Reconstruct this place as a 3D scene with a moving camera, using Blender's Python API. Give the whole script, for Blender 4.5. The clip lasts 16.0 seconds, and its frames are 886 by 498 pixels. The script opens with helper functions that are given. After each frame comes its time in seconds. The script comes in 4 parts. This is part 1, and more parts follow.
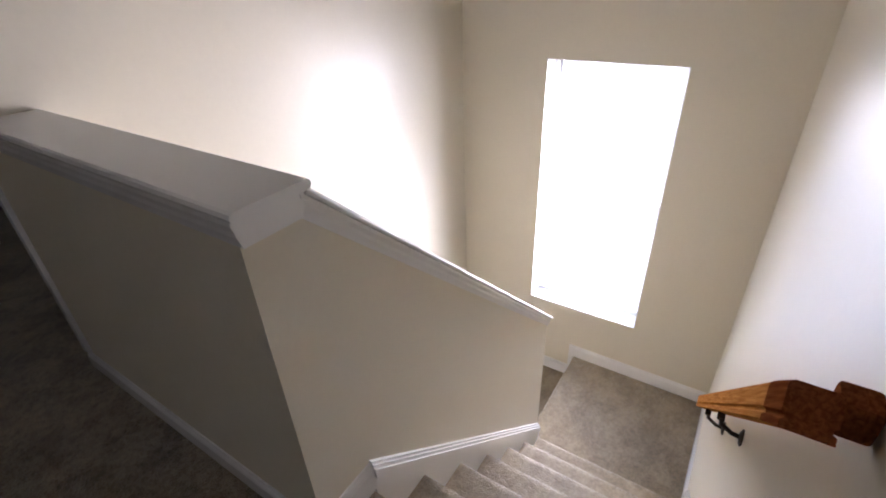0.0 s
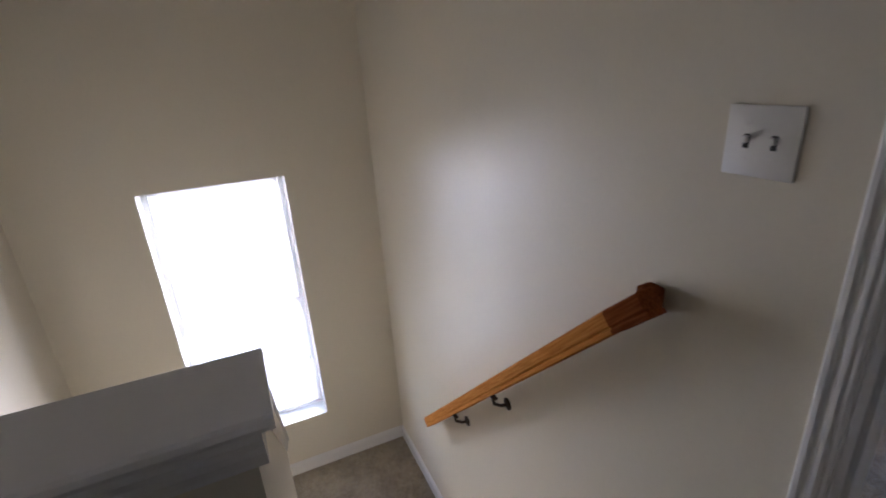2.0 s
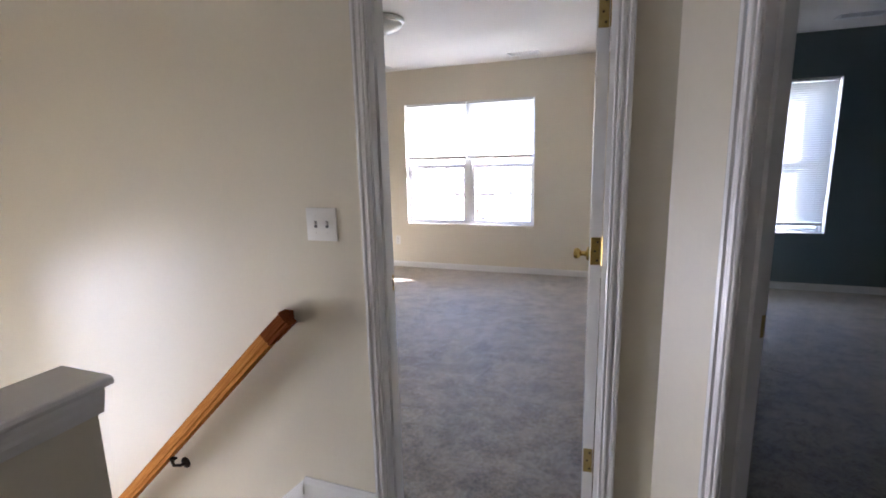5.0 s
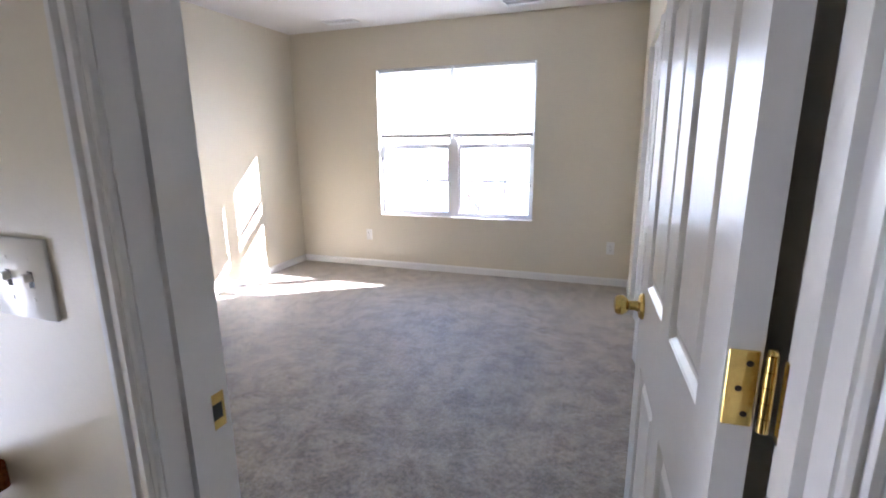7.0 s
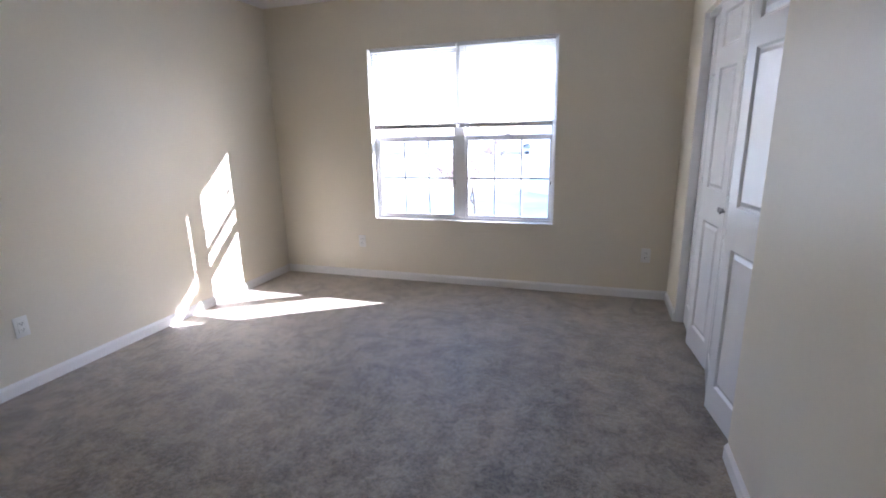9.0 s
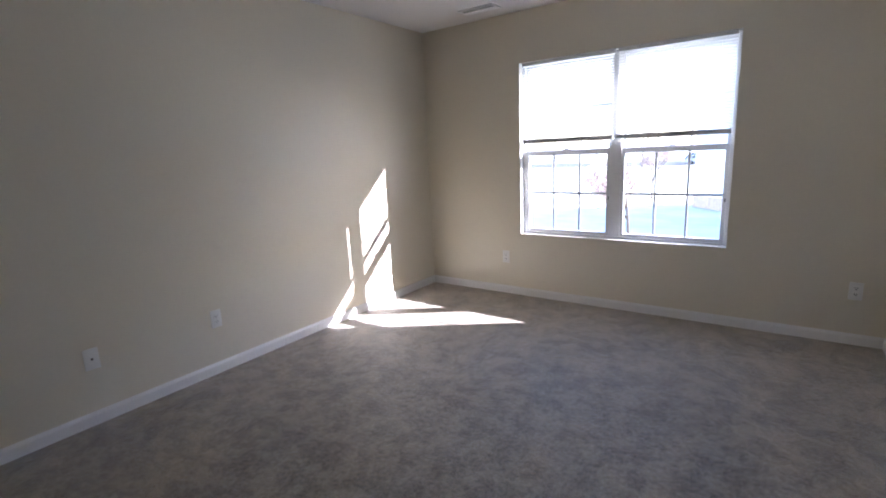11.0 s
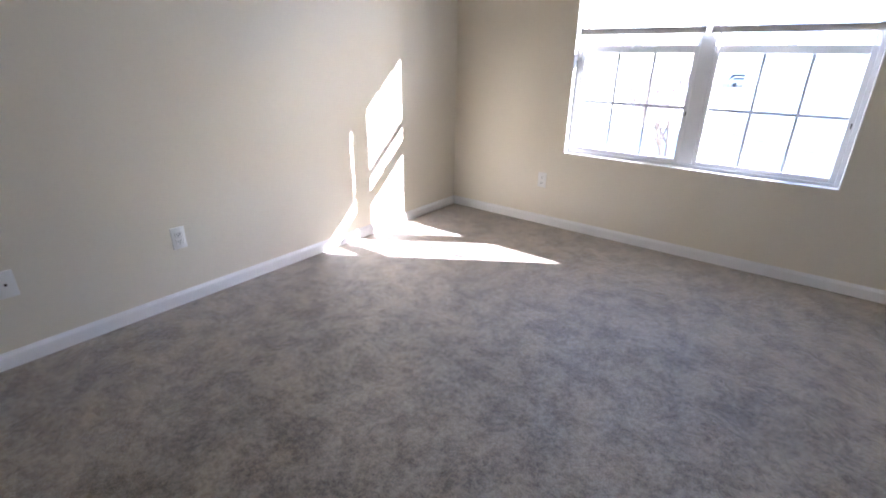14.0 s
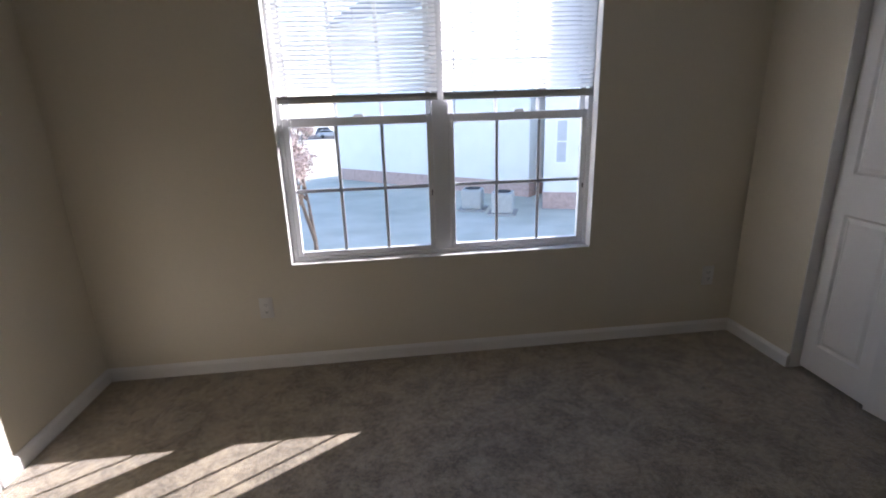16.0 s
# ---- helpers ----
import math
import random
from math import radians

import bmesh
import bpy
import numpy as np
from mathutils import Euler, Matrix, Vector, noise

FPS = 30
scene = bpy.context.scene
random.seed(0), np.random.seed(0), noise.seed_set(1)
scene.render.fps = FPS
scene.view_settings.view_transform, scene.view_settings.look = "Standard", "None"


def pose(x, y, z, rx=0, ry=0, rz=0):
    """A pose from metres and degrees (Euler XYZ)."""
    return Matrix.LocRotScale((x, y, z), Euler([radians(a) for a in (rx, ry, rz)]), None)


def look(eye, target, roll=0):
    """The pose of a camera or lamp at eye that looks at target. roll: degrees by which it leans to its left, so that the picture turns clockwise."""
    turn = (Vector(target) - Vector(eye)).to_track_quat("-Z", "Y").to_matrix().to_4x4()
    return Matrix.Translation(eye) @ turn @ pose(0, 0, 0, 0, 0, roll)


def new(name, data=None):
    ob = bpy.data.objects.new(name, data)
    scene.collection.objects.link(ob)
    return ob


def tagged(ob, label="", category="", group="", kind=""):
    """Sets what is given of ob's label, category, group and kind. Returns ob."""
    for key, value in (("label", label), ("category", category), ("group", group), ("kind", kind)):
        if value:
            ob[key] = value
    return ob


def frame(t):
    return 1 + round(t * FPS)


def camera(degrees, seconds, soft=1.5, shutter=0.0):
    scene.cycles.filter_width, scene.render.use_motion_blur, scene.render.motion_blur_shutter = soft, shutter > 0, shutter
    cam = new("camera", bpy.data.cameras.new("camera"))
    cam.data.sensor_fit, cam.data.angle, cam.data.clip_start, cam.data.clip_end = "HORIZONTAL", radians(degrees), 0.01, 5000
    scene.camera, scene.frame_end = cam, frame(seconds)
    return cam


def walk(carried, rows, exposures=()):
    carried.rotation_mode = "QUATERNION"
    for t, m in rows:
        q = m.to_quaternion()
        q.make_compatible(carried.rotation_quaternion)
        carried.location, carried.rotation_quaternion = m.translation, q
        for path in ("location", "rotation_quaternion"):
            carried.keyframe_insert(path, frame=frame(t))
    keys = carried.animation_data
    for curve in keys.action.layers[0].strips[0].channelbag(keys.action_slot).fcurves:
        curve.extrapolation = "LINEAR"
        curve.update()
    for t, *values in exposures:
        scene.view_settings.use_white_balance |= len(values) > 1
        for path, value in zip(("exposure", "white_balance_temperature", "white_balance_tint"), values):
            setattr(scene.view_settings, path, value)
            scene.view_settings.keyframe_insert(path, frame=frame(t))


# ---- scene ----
cam = camera(86.3, 16.0, 1.8, 0.15)

PATH = [
    (0, (2.915, -4.306, 1.259), (1.499, -5.273, 0.23), -2.6),
    (0.5, (2.921, -4.369, 1.265), (1.432, -5.302, 0.31), -1.9),
    (1, (2.848, -4.529, 1.257), (1.174, -5.16, 0.362), -2.0),
    (1.5, (2.896, -4.719, 1.283), (1.062, -4.692, 0.485), -3.9),
    (2, (3.031, -4.907, 1.294), (1.311, -4.173, 0.584), -3.8),
    (2.5, (3.238, -5.052, 1.312), (1.738, -3.871, 0.715), -2.9),
    (3, (3.392, -5.229, 1.336), (2.066, -3.824, 0.82), -1.7),
    (3.5, (3.451, -5.441, 1.338), (2.39, -3.815, 0.861), -2.4),
    (4, (3.5, -5.588, 1.355), (2.654, -3.822, 0.952), -1.9),
    (4.5, (3.531, -5.602, 1.369), (2.789, -3.78, 1.009), -1.5),
    (6.8, (3.291, -4.602, 1.329), (2.697, -2.745, 0.883), -0.8),
    (7, (3.299, -4.510, 1.331), (2.646, -2.673, 0.887), -0.6),
    (7.5, (3.234, -4.302, 1.324), (2.570, -2.479, 0.840), -0.2),
    (8, (3.093, -4.117, 1.325), (2.517, -2.267, 0.830), -0.8),
    (8.5, (3.020, -3.985, 1.308), (2.506, -2.126, 0.775), -1.6),
    (9, (2.938, -3.918, 1.337), (2.331, -2.074, 0.856), -1.3),
    (11.5, (2.878, -3.83, 1.354), (1.652, -2.318, 0.897), -1.7),
    (12, (2.857, -3.853, 1.328), (1.597, -2.442, 0.678), -0.8),
    (12.5, (2.861, -3.794, 1.289), (1.559, -2.492, 0.508), -1.0),
    (13, (2.743, -3.725, 1.25), (1.487, -2.423, 0.397), -0.4),
    (13.5, (2.642, -3.538, 1.256), (1.461, -2.155, 0.425), 1.8),
    (14, (2.448, -3.299, 1.24), (1.313, -1.84, 0.478), 0.6),
    (14.5, (2.217, -3.087, 1.278), (1.245, -1.484, 0.584), 0.2),
    (15, (1.887, -2.91, 1.323), (1.37, -1.084, 0.693), -1.4),
    (15.5, (1.708, -2.69, 1.276), (1.49, -0.788, 0.699), -1.1),
    (16, (1.531, -2.396, 1.325), (1.738, -0.489, 0.758), -1.8),
]
EXPOSURES = [(t, stops, kelvin, tint) for t, stops, kelvin, tint in (
    (0, 3.82, 5650, 27), (0.5, 3.78, 5650, 27), (1, 3.7, 5650, 26), (1.5, 3.35, 5600, 26), (2, 3.02, 5600, 25), (2.5, 3.05, 5560, 24), (3, 3.03, 5580, 24), (3.5, 3.08, 5620, 24),
    (4, 3.65, 5680, 24), (4.5, 3.97, 5700, 24), (7, 4.14, 5500, 23), (8, 3.68, 5420, 23), (9, 3.45, 5400, 23), (11.5, 3.05, 5480, 23), (12, 3.3, 5430, 23), (12.5, 3.6, 5400, 23),
    (13.5, 3.9, 5400, 23), (14, 3.8, 5420, 23), (14.5, 3.52, 5500, 23), (15, 2.95, 5680, 22), (15.5, 2.58, 5780, 21), (16, 1.9, 5850, 21))]
walk(cam, [(t, look(eye, target, roll)) for t, eye, target, roll in PATH], EXPOSURES)

# exterior sun and sky
SUN_WAY = Vector((-1.0, -0.66, -0.60)).normalized()
world = bpy.data.worlds.new("sky")
scene.world = world
world.use_nodes = True
wn = world.node_tree.nodes
sky = wn.new("ShaderNodeTexSky")
sky.sky_type = "NISHITA"
sky.sun_disc = False
sky.sun_elevation = math.asin(-SUN_WAY.z)
sky.sun_rotation = math.atan2(-SUN_WAY.x, -SUN_WAY.y)
wn["Background"].inputs["Strength"].default_value = 0.15
world.node_tree.links.new(sky.outputs["Color"], wn["Background"].inputs["Color"])
sun = new("sun", bpy.data.lights.new("sun", "SUN"))
sun.data.energy, sun.data.angle, sun.data.color = 4.0, radians(0.35), (1.0, 0.94, 0.85)
sun.matrix_world = look((8, 6, 9), Vector((8, 6, 9)) + SUN_WAY)


def window_light(name, centre, target, w, h, power):
    """Daylight of the sky that comes in by a window's opening."""
    lamp = new(name, bpy.data.lights.new(name, "AREA"))
    lamp.data.shape, lamp.data.size, lamp.data.size_y = "RECTANGLE", w, h
    lamp.data.energy, lamp.data.color = power, (1.0, 0.975, 0.935)
    lamp.matrix_world = look(centre, target)
    return lamp


stair_day = window_light("stair_daylight", (-0.52, -4.80, -0.05), (0.48, -5.34, -0.15), 1.3, 2.0, 6.8)
stair_day.data.spread = radians(120)


# ---- materials ----
def mat(name, base, rough=0.6, metal=0.0, vary=0.06, scale=3.0, fine=120.0, bump=0.1, bump_scale=None, spec=0.5, tint=None):
    """A surface with broad and fine variation of its colour and a fine relief."""
    m = bpy.data.materials.new(name)
    m.use_nodes = True
    n, l = m.node_tree.nodes, m.node_tree.links
    p = n["Principled BSDF"]
    p.inputs["Roughness"].default_value, p.inputs["Metallic"].default_value = rough, metal
    p.inputs["Specular IOR Level"].default_value = spec
    broad, small = n.new("ShaderNodeTexNoise"), n.new("ShaderNodeTexNoise")
    broad.inputs["Scale"].default_value, broad.inputs["Detail"].default_value = scale, 5
    small.inputs["Scale"].default_value, small.inputs["Detail"].default_value = fine, 3
    geo = n.new("ShaderNodeNewGeometry")
    l.new(geo.outputs["Position"], broad.inputs["Vector"])
    l.new(geo.outputs["Position"], small.inputs["Vector"])
    both = n.new("ShaderNodeMix")
    both.inputs["Factor"].default_value = 0.35
    l.new(broad.outputs["Fac"], both.inputs["A"])
    l.new(small.outputs["Fac"], both.inputs["B"])
    ramp = n.new("ShaderNodeValToRGB")
    lo = [c * (1 - vary) for c in base]
    hi = [min(1, c * (1 + vary)) for c in (tint or base)]
    ramp.color_ramp.elements[0].position, ramp.color_ramp.elements[1].position = 0.3, 0.7
    ramp.color_ramp.elements[0].color, ramp.color_ramp.elements[1].color = (*lo, 1), (*hi, 1)
    l.new(both.outputs["Result"], ramp.inputs["Fac"])
    l.new(ramp.outputs["Color"], p.inputs["Base Color"])
    if bump:
        relief = n.new("ShaderNodeTexNoise")
        relief.inputs["Scale"].default_value, relief.inputs["Detail"].default_value = bump_scale or fine, 4
        l.new(geo.outputs["Position"], relief.inputs["Vector"])
        b = n.new("ShaderNodeBump")
        b.inputs["Strength"].default_value, b.inputs["Distance"].default_value = bump, 0.004
        l.new(relief.outputs["Fac"], b.inputs["Height"])
        l.new(b.outputs["Normal"], p.inputs["Normal"])
    return m


def carpet_mat(name, dark, light):
    """Cut-pile carpet: tufts, brushed patches with crisp edges and a faint fleck."""
    m = mat(name, dark, rough=0.5, vary=0.0, spec=0.62, bump=0)
    n, l = m.node_tree.nodes, m.node_tree.links
    p = n["Principled BSDF"]
    geo = n.new("ShaderNodeNewGeometry")

    def noise(scale, detail, rough, twist=0.0):
        t = n.new("ShaderNodeTexNoise")
        for key, v in (("Scale", scale), ("Detail", detail), ("Roughness", rough), ("Distortion", twist)):
            t.inputs[key].default_value = v
        l.new(geo.outputs["Position"], t.inputs["Vector"])
        return t.outputs["Fac"]

    def crisp(fac, lo, hi):
        c = n.new("ShaderNodeMapRange")
        c.interpolation_type = "SMOOTHSTEP"
        c.inputs["From Min"].default_value, c.inputs["From Max"].default_value = lo, hi
        l.new(fac, c.inputs["Value"])
        return c.outputs["Result"]

    def blend(a, b, f):
        x = n.new("ShaderNodeMix")
        x.inputs["Factor"].default_value = f
        l.new(a, x.inputs["A"]), l.new(b, x.inputs["B"])
        return x.outputs["Result"]

    sweep = crisp(noise(1.7, 3, 0.5, 0.4), 0.36, 0.64)
    patch = crisp(noise(7.5, 9, 0.74, 0.3), 0.40, 0.59)
    clump = crisp(noise(44.0, 5, 0.7, 0.2), 0.40, 0.59)
    tuft = crisp(noise(170.0, 3, 0.6), 0.32, 0.68)
    lay = blend(blend(patch, sweep, 0.30), clump, 0.36)
    pile = blend(lay, tuft, 0.28)
    ramp = n.new("ShaderNodeValToRGB")
    ramp.color_ramp.elements[0].position, ramp.color_ramp.elements[1].position = 0.10, 0.92
    ramp.color_ramp.elements[0].color, ramp.color_ramp.elements[1].color = (*dark, 1), (*light, 1)
    l.new(pile, ramp.inputs["Fac"])
    l.new(ramp.outputs["Color"], p.inputs["Base Color"])
    bump = n.new("ShaderNodeBump")
    bump.inputs["Strength"].default_value, bump.inputs["Distance"].default_value = 0.55, 0.006
    l.new(blend(lay, tuft, 0.5), bump.inputs["Height"])
    l.new(bump.outputs["Normal"], p.inputs["Normal"])
    p.inputs["Sheen Weight"].default_value, p.inputs["Sheen Roughness"].default_value = 0.6, 0.38
    return m


def wood_mat(name, dark, light):
    m = mat(name, dark, rough=0.6, vary=0.0, bump=0, spec=0.0)
    n, l = m.node_tree.nodes, m.node_tree.links
    co = n.new("ShaderNodeNewGeometry")
    mp = n.new("ShaderNodeMapping")
    mp.vector_type = "TEXTURE"
    mp.inputs["Rotation"].default_value = (0, radians(-44.4), 0)
    mp.inputs["Scale"].default_value = (0.3, 0.012, 0.012)
    grain = n.new("ShaderNodeTexNoise")
    grain.inputs["Scale"].default_value, grain.inputs["Detail"].default_value, grain.inputs["Distortion"].default_value = 2.0, 5, 0.6
    ramp = n.new("ShaderNodeValToRGB")
    ramp.color_ramp.elements[0].position, ramp.color_ramp.elements[1].position = 0.35, 0.65
    ramp.color_ramp.elements[0].color, ramp.color_ramp.elements[1].color = (*dark, 1), (*light, 1)
    l.new(co.outputs["Position"], mp.inputs["Vector"]), l.new(mp.outputs["Vector"], grain.inputs["Vector"])
    l.new(grain.outputs["Fac"], ramp.inputs["Fac"]), l.new(ramp.outputs["Color"], n["Principled BSDF"].inputs["Base Color"])
    return m


def glass_mat(name, clear=(0.96, 0.98, 0.98), haze=0.0):
    m = bpy.data.materials.new(name)
    m.use_nodes = True
    n, l = m.node_tree.nodes, m.node_tree.links
    n.remove(n["Principled BSDF"])
    see, shine, mix, fr = n.new("ShaderNodeBsdfTransparent"), n.new("ShaderNodeBsdfGlossy"), n.new("ShaderNodeMixShader"), n.new("ShaderNodeFresnel")
    see.inputs["Color"].default_value = (*clear, 1)
    shine.inputs["Roughness"].default_value = 0.02
    fr.inputs["IOR"].default_value = 1.45
    l.new(fr.outputs["Fac"], mix.inputs["Fac"]), l.new(see.outputs["BSDF"], mix.inputs[1]), l.new(shine.outputs["BSDF"], mix.inputs[2])
    l.new(mix.outputs["Shader"], n["Material Output"].inputs["Surface"])
    return m


PAINT = mat("wall_paint", (0.715, 0.659, 0.53), rough=0.39, vary=0.03, scale=1.5, fine=60, bump=0.12, bump_scale=220, spec=0.5)
BLUE = mat("blue_wall_paint", (0.20, 0.255, 0.265), rough=0.5, vary=0.04, scale=1.5, fine=60, bump=0.12, bump_scale=220)
CEIL = mat("ceiling_paint", (0.78, 0.76, 0.74), rough=0.9, vary=0.03, scale=2, fine=80, bump=0.25, bump_scale=160)
TRIM = mat("white_trim_paint", (0.82, 0.81, 0.79), rough=0.27, vary=0.02, scale=4, fine=90, bump=0.02)
CARPET = carpet_mat("beige_carpet", (0.088, 0.068, 0.042), (0.44, 0.362, 0.246))
STAIR_CARPET = carpet_mat("beige_stair_carpet", (0.205, 0.163, 0.100), (0.455, 0.370, 0.238))
VINYL = mat("white_vinyl", (0.82, 0.83, 0.84), rough=0.35, vary=0.03, scale=6, fine=150, bump=0.03)
BLIND = mat("blind_vinyl", (0.80, 0.80, 0.80), rough=0.4, vary=0.02, bump=0.02)
SLAT = mat("thin_slat_vinyl", (0.82, 0.82, 0.82), rough=0.4, vary=0.02, bump=0)
sn, sl = SLAT.node_tree.nodes, SLAT.node_tree.links
glow, blend = sn.new("ShaderNodeBsdfTranslucent"), sn.new("ShaderNodeMixShader")
glow.inputs["Color"].default_value = (0.93, 0.93, 0.93, 1)
blend.inputs["Fac"].default_value = 0.64
sl.new(sn["Principled BSDF"].outputs["BSDF"], blend.inputs[1]), sl.new(glow.outputs["BSDF"], blend.inputs[2])
sl.new(blend.outputs["Shader"], sn["Material Output"].inputs["Surface"])
# vinyl made translucent so backlit stair sashes glow, imitating glare over them
GLAREVINYL = mat("glare_vinyl", (0.84, 0.84, 0.84), rough=0.35, vary=0.02, scale=6, fine=150, bump=0)
vn, vl = GLAREVINYL.node_tree.nodes, GLAREVINYL.node_tree.links
through_light, vinyl_mix = vn.new("ShaderNodeBsdfTranslucent"), vn.new("ShaderNodeMixShader")
through_light.inputs["Color"].default_value = (0.9, 0.9, 0.9, 1)
vinyl_mix.inputs["Fac"].default_value = 0.7
vl.new(vn["Principled BSDF"].outputs["BSDF"], vinyl_mix.inputs[1]), vl.new(through_light.outputs["BSDF"], vinyl_mix.inputs[2])
vl.new(vinyl_mix.outputs["Shader"], vn["Material Output"].inputs["Surface"])
HOUSEPANE = mat("house_window_glass", (0.48, 0.51, 0.54), rough=0.12, vary=0.1, scale=2, bump=0)
GRILLE = mat("grille_bars", (0.68, 0.70, 0.73), rough=0.5, vary=0.05, bump=0.03)
OAK = wood_mat("oak_varnish", (0.40, 0.155, 0.034), (0.60, 0.27, 0.068))
OAK_DARK = wood_mat("dark_oak_varnish", (0.15, 0.040, 0.012), (0.27, 0.085, 0.026))
BRASS = mat("polished_brass", (0.72, 0.52, 0.16), rough=0.16, metal=1.0, vary=0.12, scale=40, fine=200, bump=0.04)
BRASS_OLD = mat("dull_brass", (0.42, 0.32, 0.13), rough=0.35, metal=1.0, vary=0.2, scale=30, fine=200, bump=0.06)
BRONZE = mat("dark_bronze", (0.06, 0.045, 0.035), rough=0.4, metal=0.8, vary=0.2, scale=40, bump=0.05)
PLASTIC = mat("white_plate_plastic", (0.78, 0.77, 0.73), rough=0.3, vary=0.02, scale=20, bump=0.02)
DARK = mat("dark_slot", (0.02, 0.02, 0.02), rough=0.6, vary=0.1, bump=0)
GREYCLOTH = mat("grey_cloth", (0.35, 0.34, 0.35), rough=0.9, vary=0.08, scale=8, fine=300, bump=0.3)
NICKEL = mat("brushed_nickel", (0.5, 0.49, 0.47), rough=0.35, metal=1.0, vary=0.1, scale=30, bump=0.04)
OPAL = mat("opal_glass", (0.82, 0.80, 0.76), rough=0.2, vary=0.03, scale=10, bump=0.0)
GLASS = glass_mat("window_glass")
SIDING = mat("white_siding", (0.78, 0.78, 0.76), rough=0.55, vary=0.04, scale=1.2, fine=30, bump=0.05)
BRICK = mat("red_brick", (0.52, 0.38, 0.33), rough=0.85, vary=0.25, scale=6, fine=60, bump=0.4)
# lawn far paler than real grass: glare at the windows is in its colour
GRASS = mat("lawn_grass", (0.50, 0.52, 0.41), rough=0.9, vary=0.18, scale=0.5, fine=40, bump=0.3, bump_scale=30, tint=(0.56, 0.55, 0.47))
ASPHALT = mat("asphalt", (0.055, 0.055, 0.058), rough=0.9, vary=0.2, scale=1, fine=120, bump=0.5)
# pale surface of the slab added to throw light at the stair window
BOUNCE_GROUND = mat("bounce_ground", (0.58, 0.57, 0.54), rough=0.85, vary=0.1, scale=1.4, fine=80, bump=0.3)
CONCRETE = mat("concrete", (0.36, 0.35, 0.33), rough=0.85, vary=0.12, scale=1.4, fine=80, bump=0.3)
SHINGLE = mat("roof_shingle", (0.34, 0.325, 0.31), rough=0.9, vary=0.25, scale=5, fine=50, bump=0.6)
METAL_GREY = mat("painted_metal", (0.45, 0.46, 0.44), rough=0.5, vary=0.1, scale=6, bump=0.08)
LEAF = mat("dry_leaves", (0.36, 0.27, 0.235), rough=0.8, vary=0.4, scale=9, bump=0.2, tint=(0.45, 0.34, 0.30))
BARK = mat("bark", (0.12, 0.09, 0.07), rough=0.9, vary=0.3, scale=10, bump=0.6)
CARPAINT = mat("dark_blue_car_paint", (0.07, 0.10, 0.19), rough=0.2, vary=0.1, bump=0)
CARSILVER = mat("silver_car_paint", (0.45, 0.46, 0.48), rough=0.25, metal=0.5, vary=0.05, bump=0)
RUBBER = mat("tyre_rubber", (0.02, 0.02, 0.02), rough=0.85, vary=0.2, bump=0.2)


# ---- mesh helpers ----
def box(bm, x0, x1, y0, y1, z0, z1, bevel=0.0, seg=2):
    vs = [bm.verts.new((x, y, z)) for x in (x0, x1) for y in (y0, y1) for z in (z0, z1)]
    fs = [(0, 1, 3, 2), (4, 6, 7, 5), (0, 4, 5, 1), (2, 3, 7, 6), (0, 2, 6, 4), (1, 5, 7, 3)]
    made = [bm.faces.new([vs[i] for i in f]) for f in fs]
    if bevel:
        edges = list({e for f in made for e in f.edges})
        bmesh.ops.bevel(bm, geom=edges, offset=bevel, segments=seg, profile=0.5, affect="EDGES")
    return bm


def prism(bm, outline, start, end, along):
    """An outline of (u, v) swept from start to end; along says how (u, v, s) turn into the world."""
    a = [bm.verts.new(along(u, v, start)) for u, v in outline]
    b = [bm.verts.new(along(u, v, end)) for u, v in outline]
    n = len(outline)
    for i in range(n):
        bm.faces.new((a[i], a[(i + 1) % n], b[(i + 1) % n], b[i]))
    bm.faces.new(a[::-1])
    bm.faces.new(b)
    return bm


def lathe(bm, profile, m, n=24):
    """A profile of (radius, height) turned round z and moved by m."""
    rings = []
    for r, h in profile:
        rings.append([bm.verts.new(m @ Vector((r * math.cos(2 * math.pi * i / n), r * math.sin(2 * math.pi * i / n), h))) for i in range(n)])
    for a, b in zip(rings, rings[1:]):
        for i in range(n):
            bm.faces.new((a[i], a[(i + 1) % n], b[(i + 1) % n], b[i]))
    bm.faces.new(rings[0][::-1])
    bm.faces.new(rings[-1])
    return bm


def tube(bm, pts, r, n=10):
    """A round bar along points."""
    rings = []
    for i, p in enumerate(pts):
        d = (Vector(pts[min(i + 1, len(pts) - 1)]) - Vector(pts[max(i - 1, 0)])).normalized()
        q = d.to_track_quat("Z", "Y")
        rings.append([bm.verts.new(Vector(p) + q @ Vector((r * math.cos(2 * math.pi * k / n), r * math.sin(2 * math.pi * k / n), 0))) for k in range(n)])
    for a, b in zip(rings, rings[1:]):
        for i in range(n):
            bm.faces.new((a[i], a[(i + 1) % n], b[(i + 1) % n], b[i]))
    bm.faces.new(rings[0][::-1])
    bm.faces.new(rings[-1])
    return bm


def mesh_of(name, bm, material, smooth=False):
    bmesh.ops.recalc_face_normals(bm, faces=bm.faces)
    me = bpy.data.meshes.new(name)
    bm.to_mesh(me)
    bm.free()
    me.materials.append(material)
    if smooth:
        for p in me.polygons:
            p.use_smooth = True
        me.set_sharp_from_angle(angle=radians(38))
    return me


def part(name, bm, material, parent, label="", smooth=False):
    ob = new(name, mesh_of(name, bm, material, smooth))
    ob.parent = parent
    if parent is not None:
        ob.matrix_parent_inverse = parent.matrix_basis.inverted()
    return tagged(ob, label)


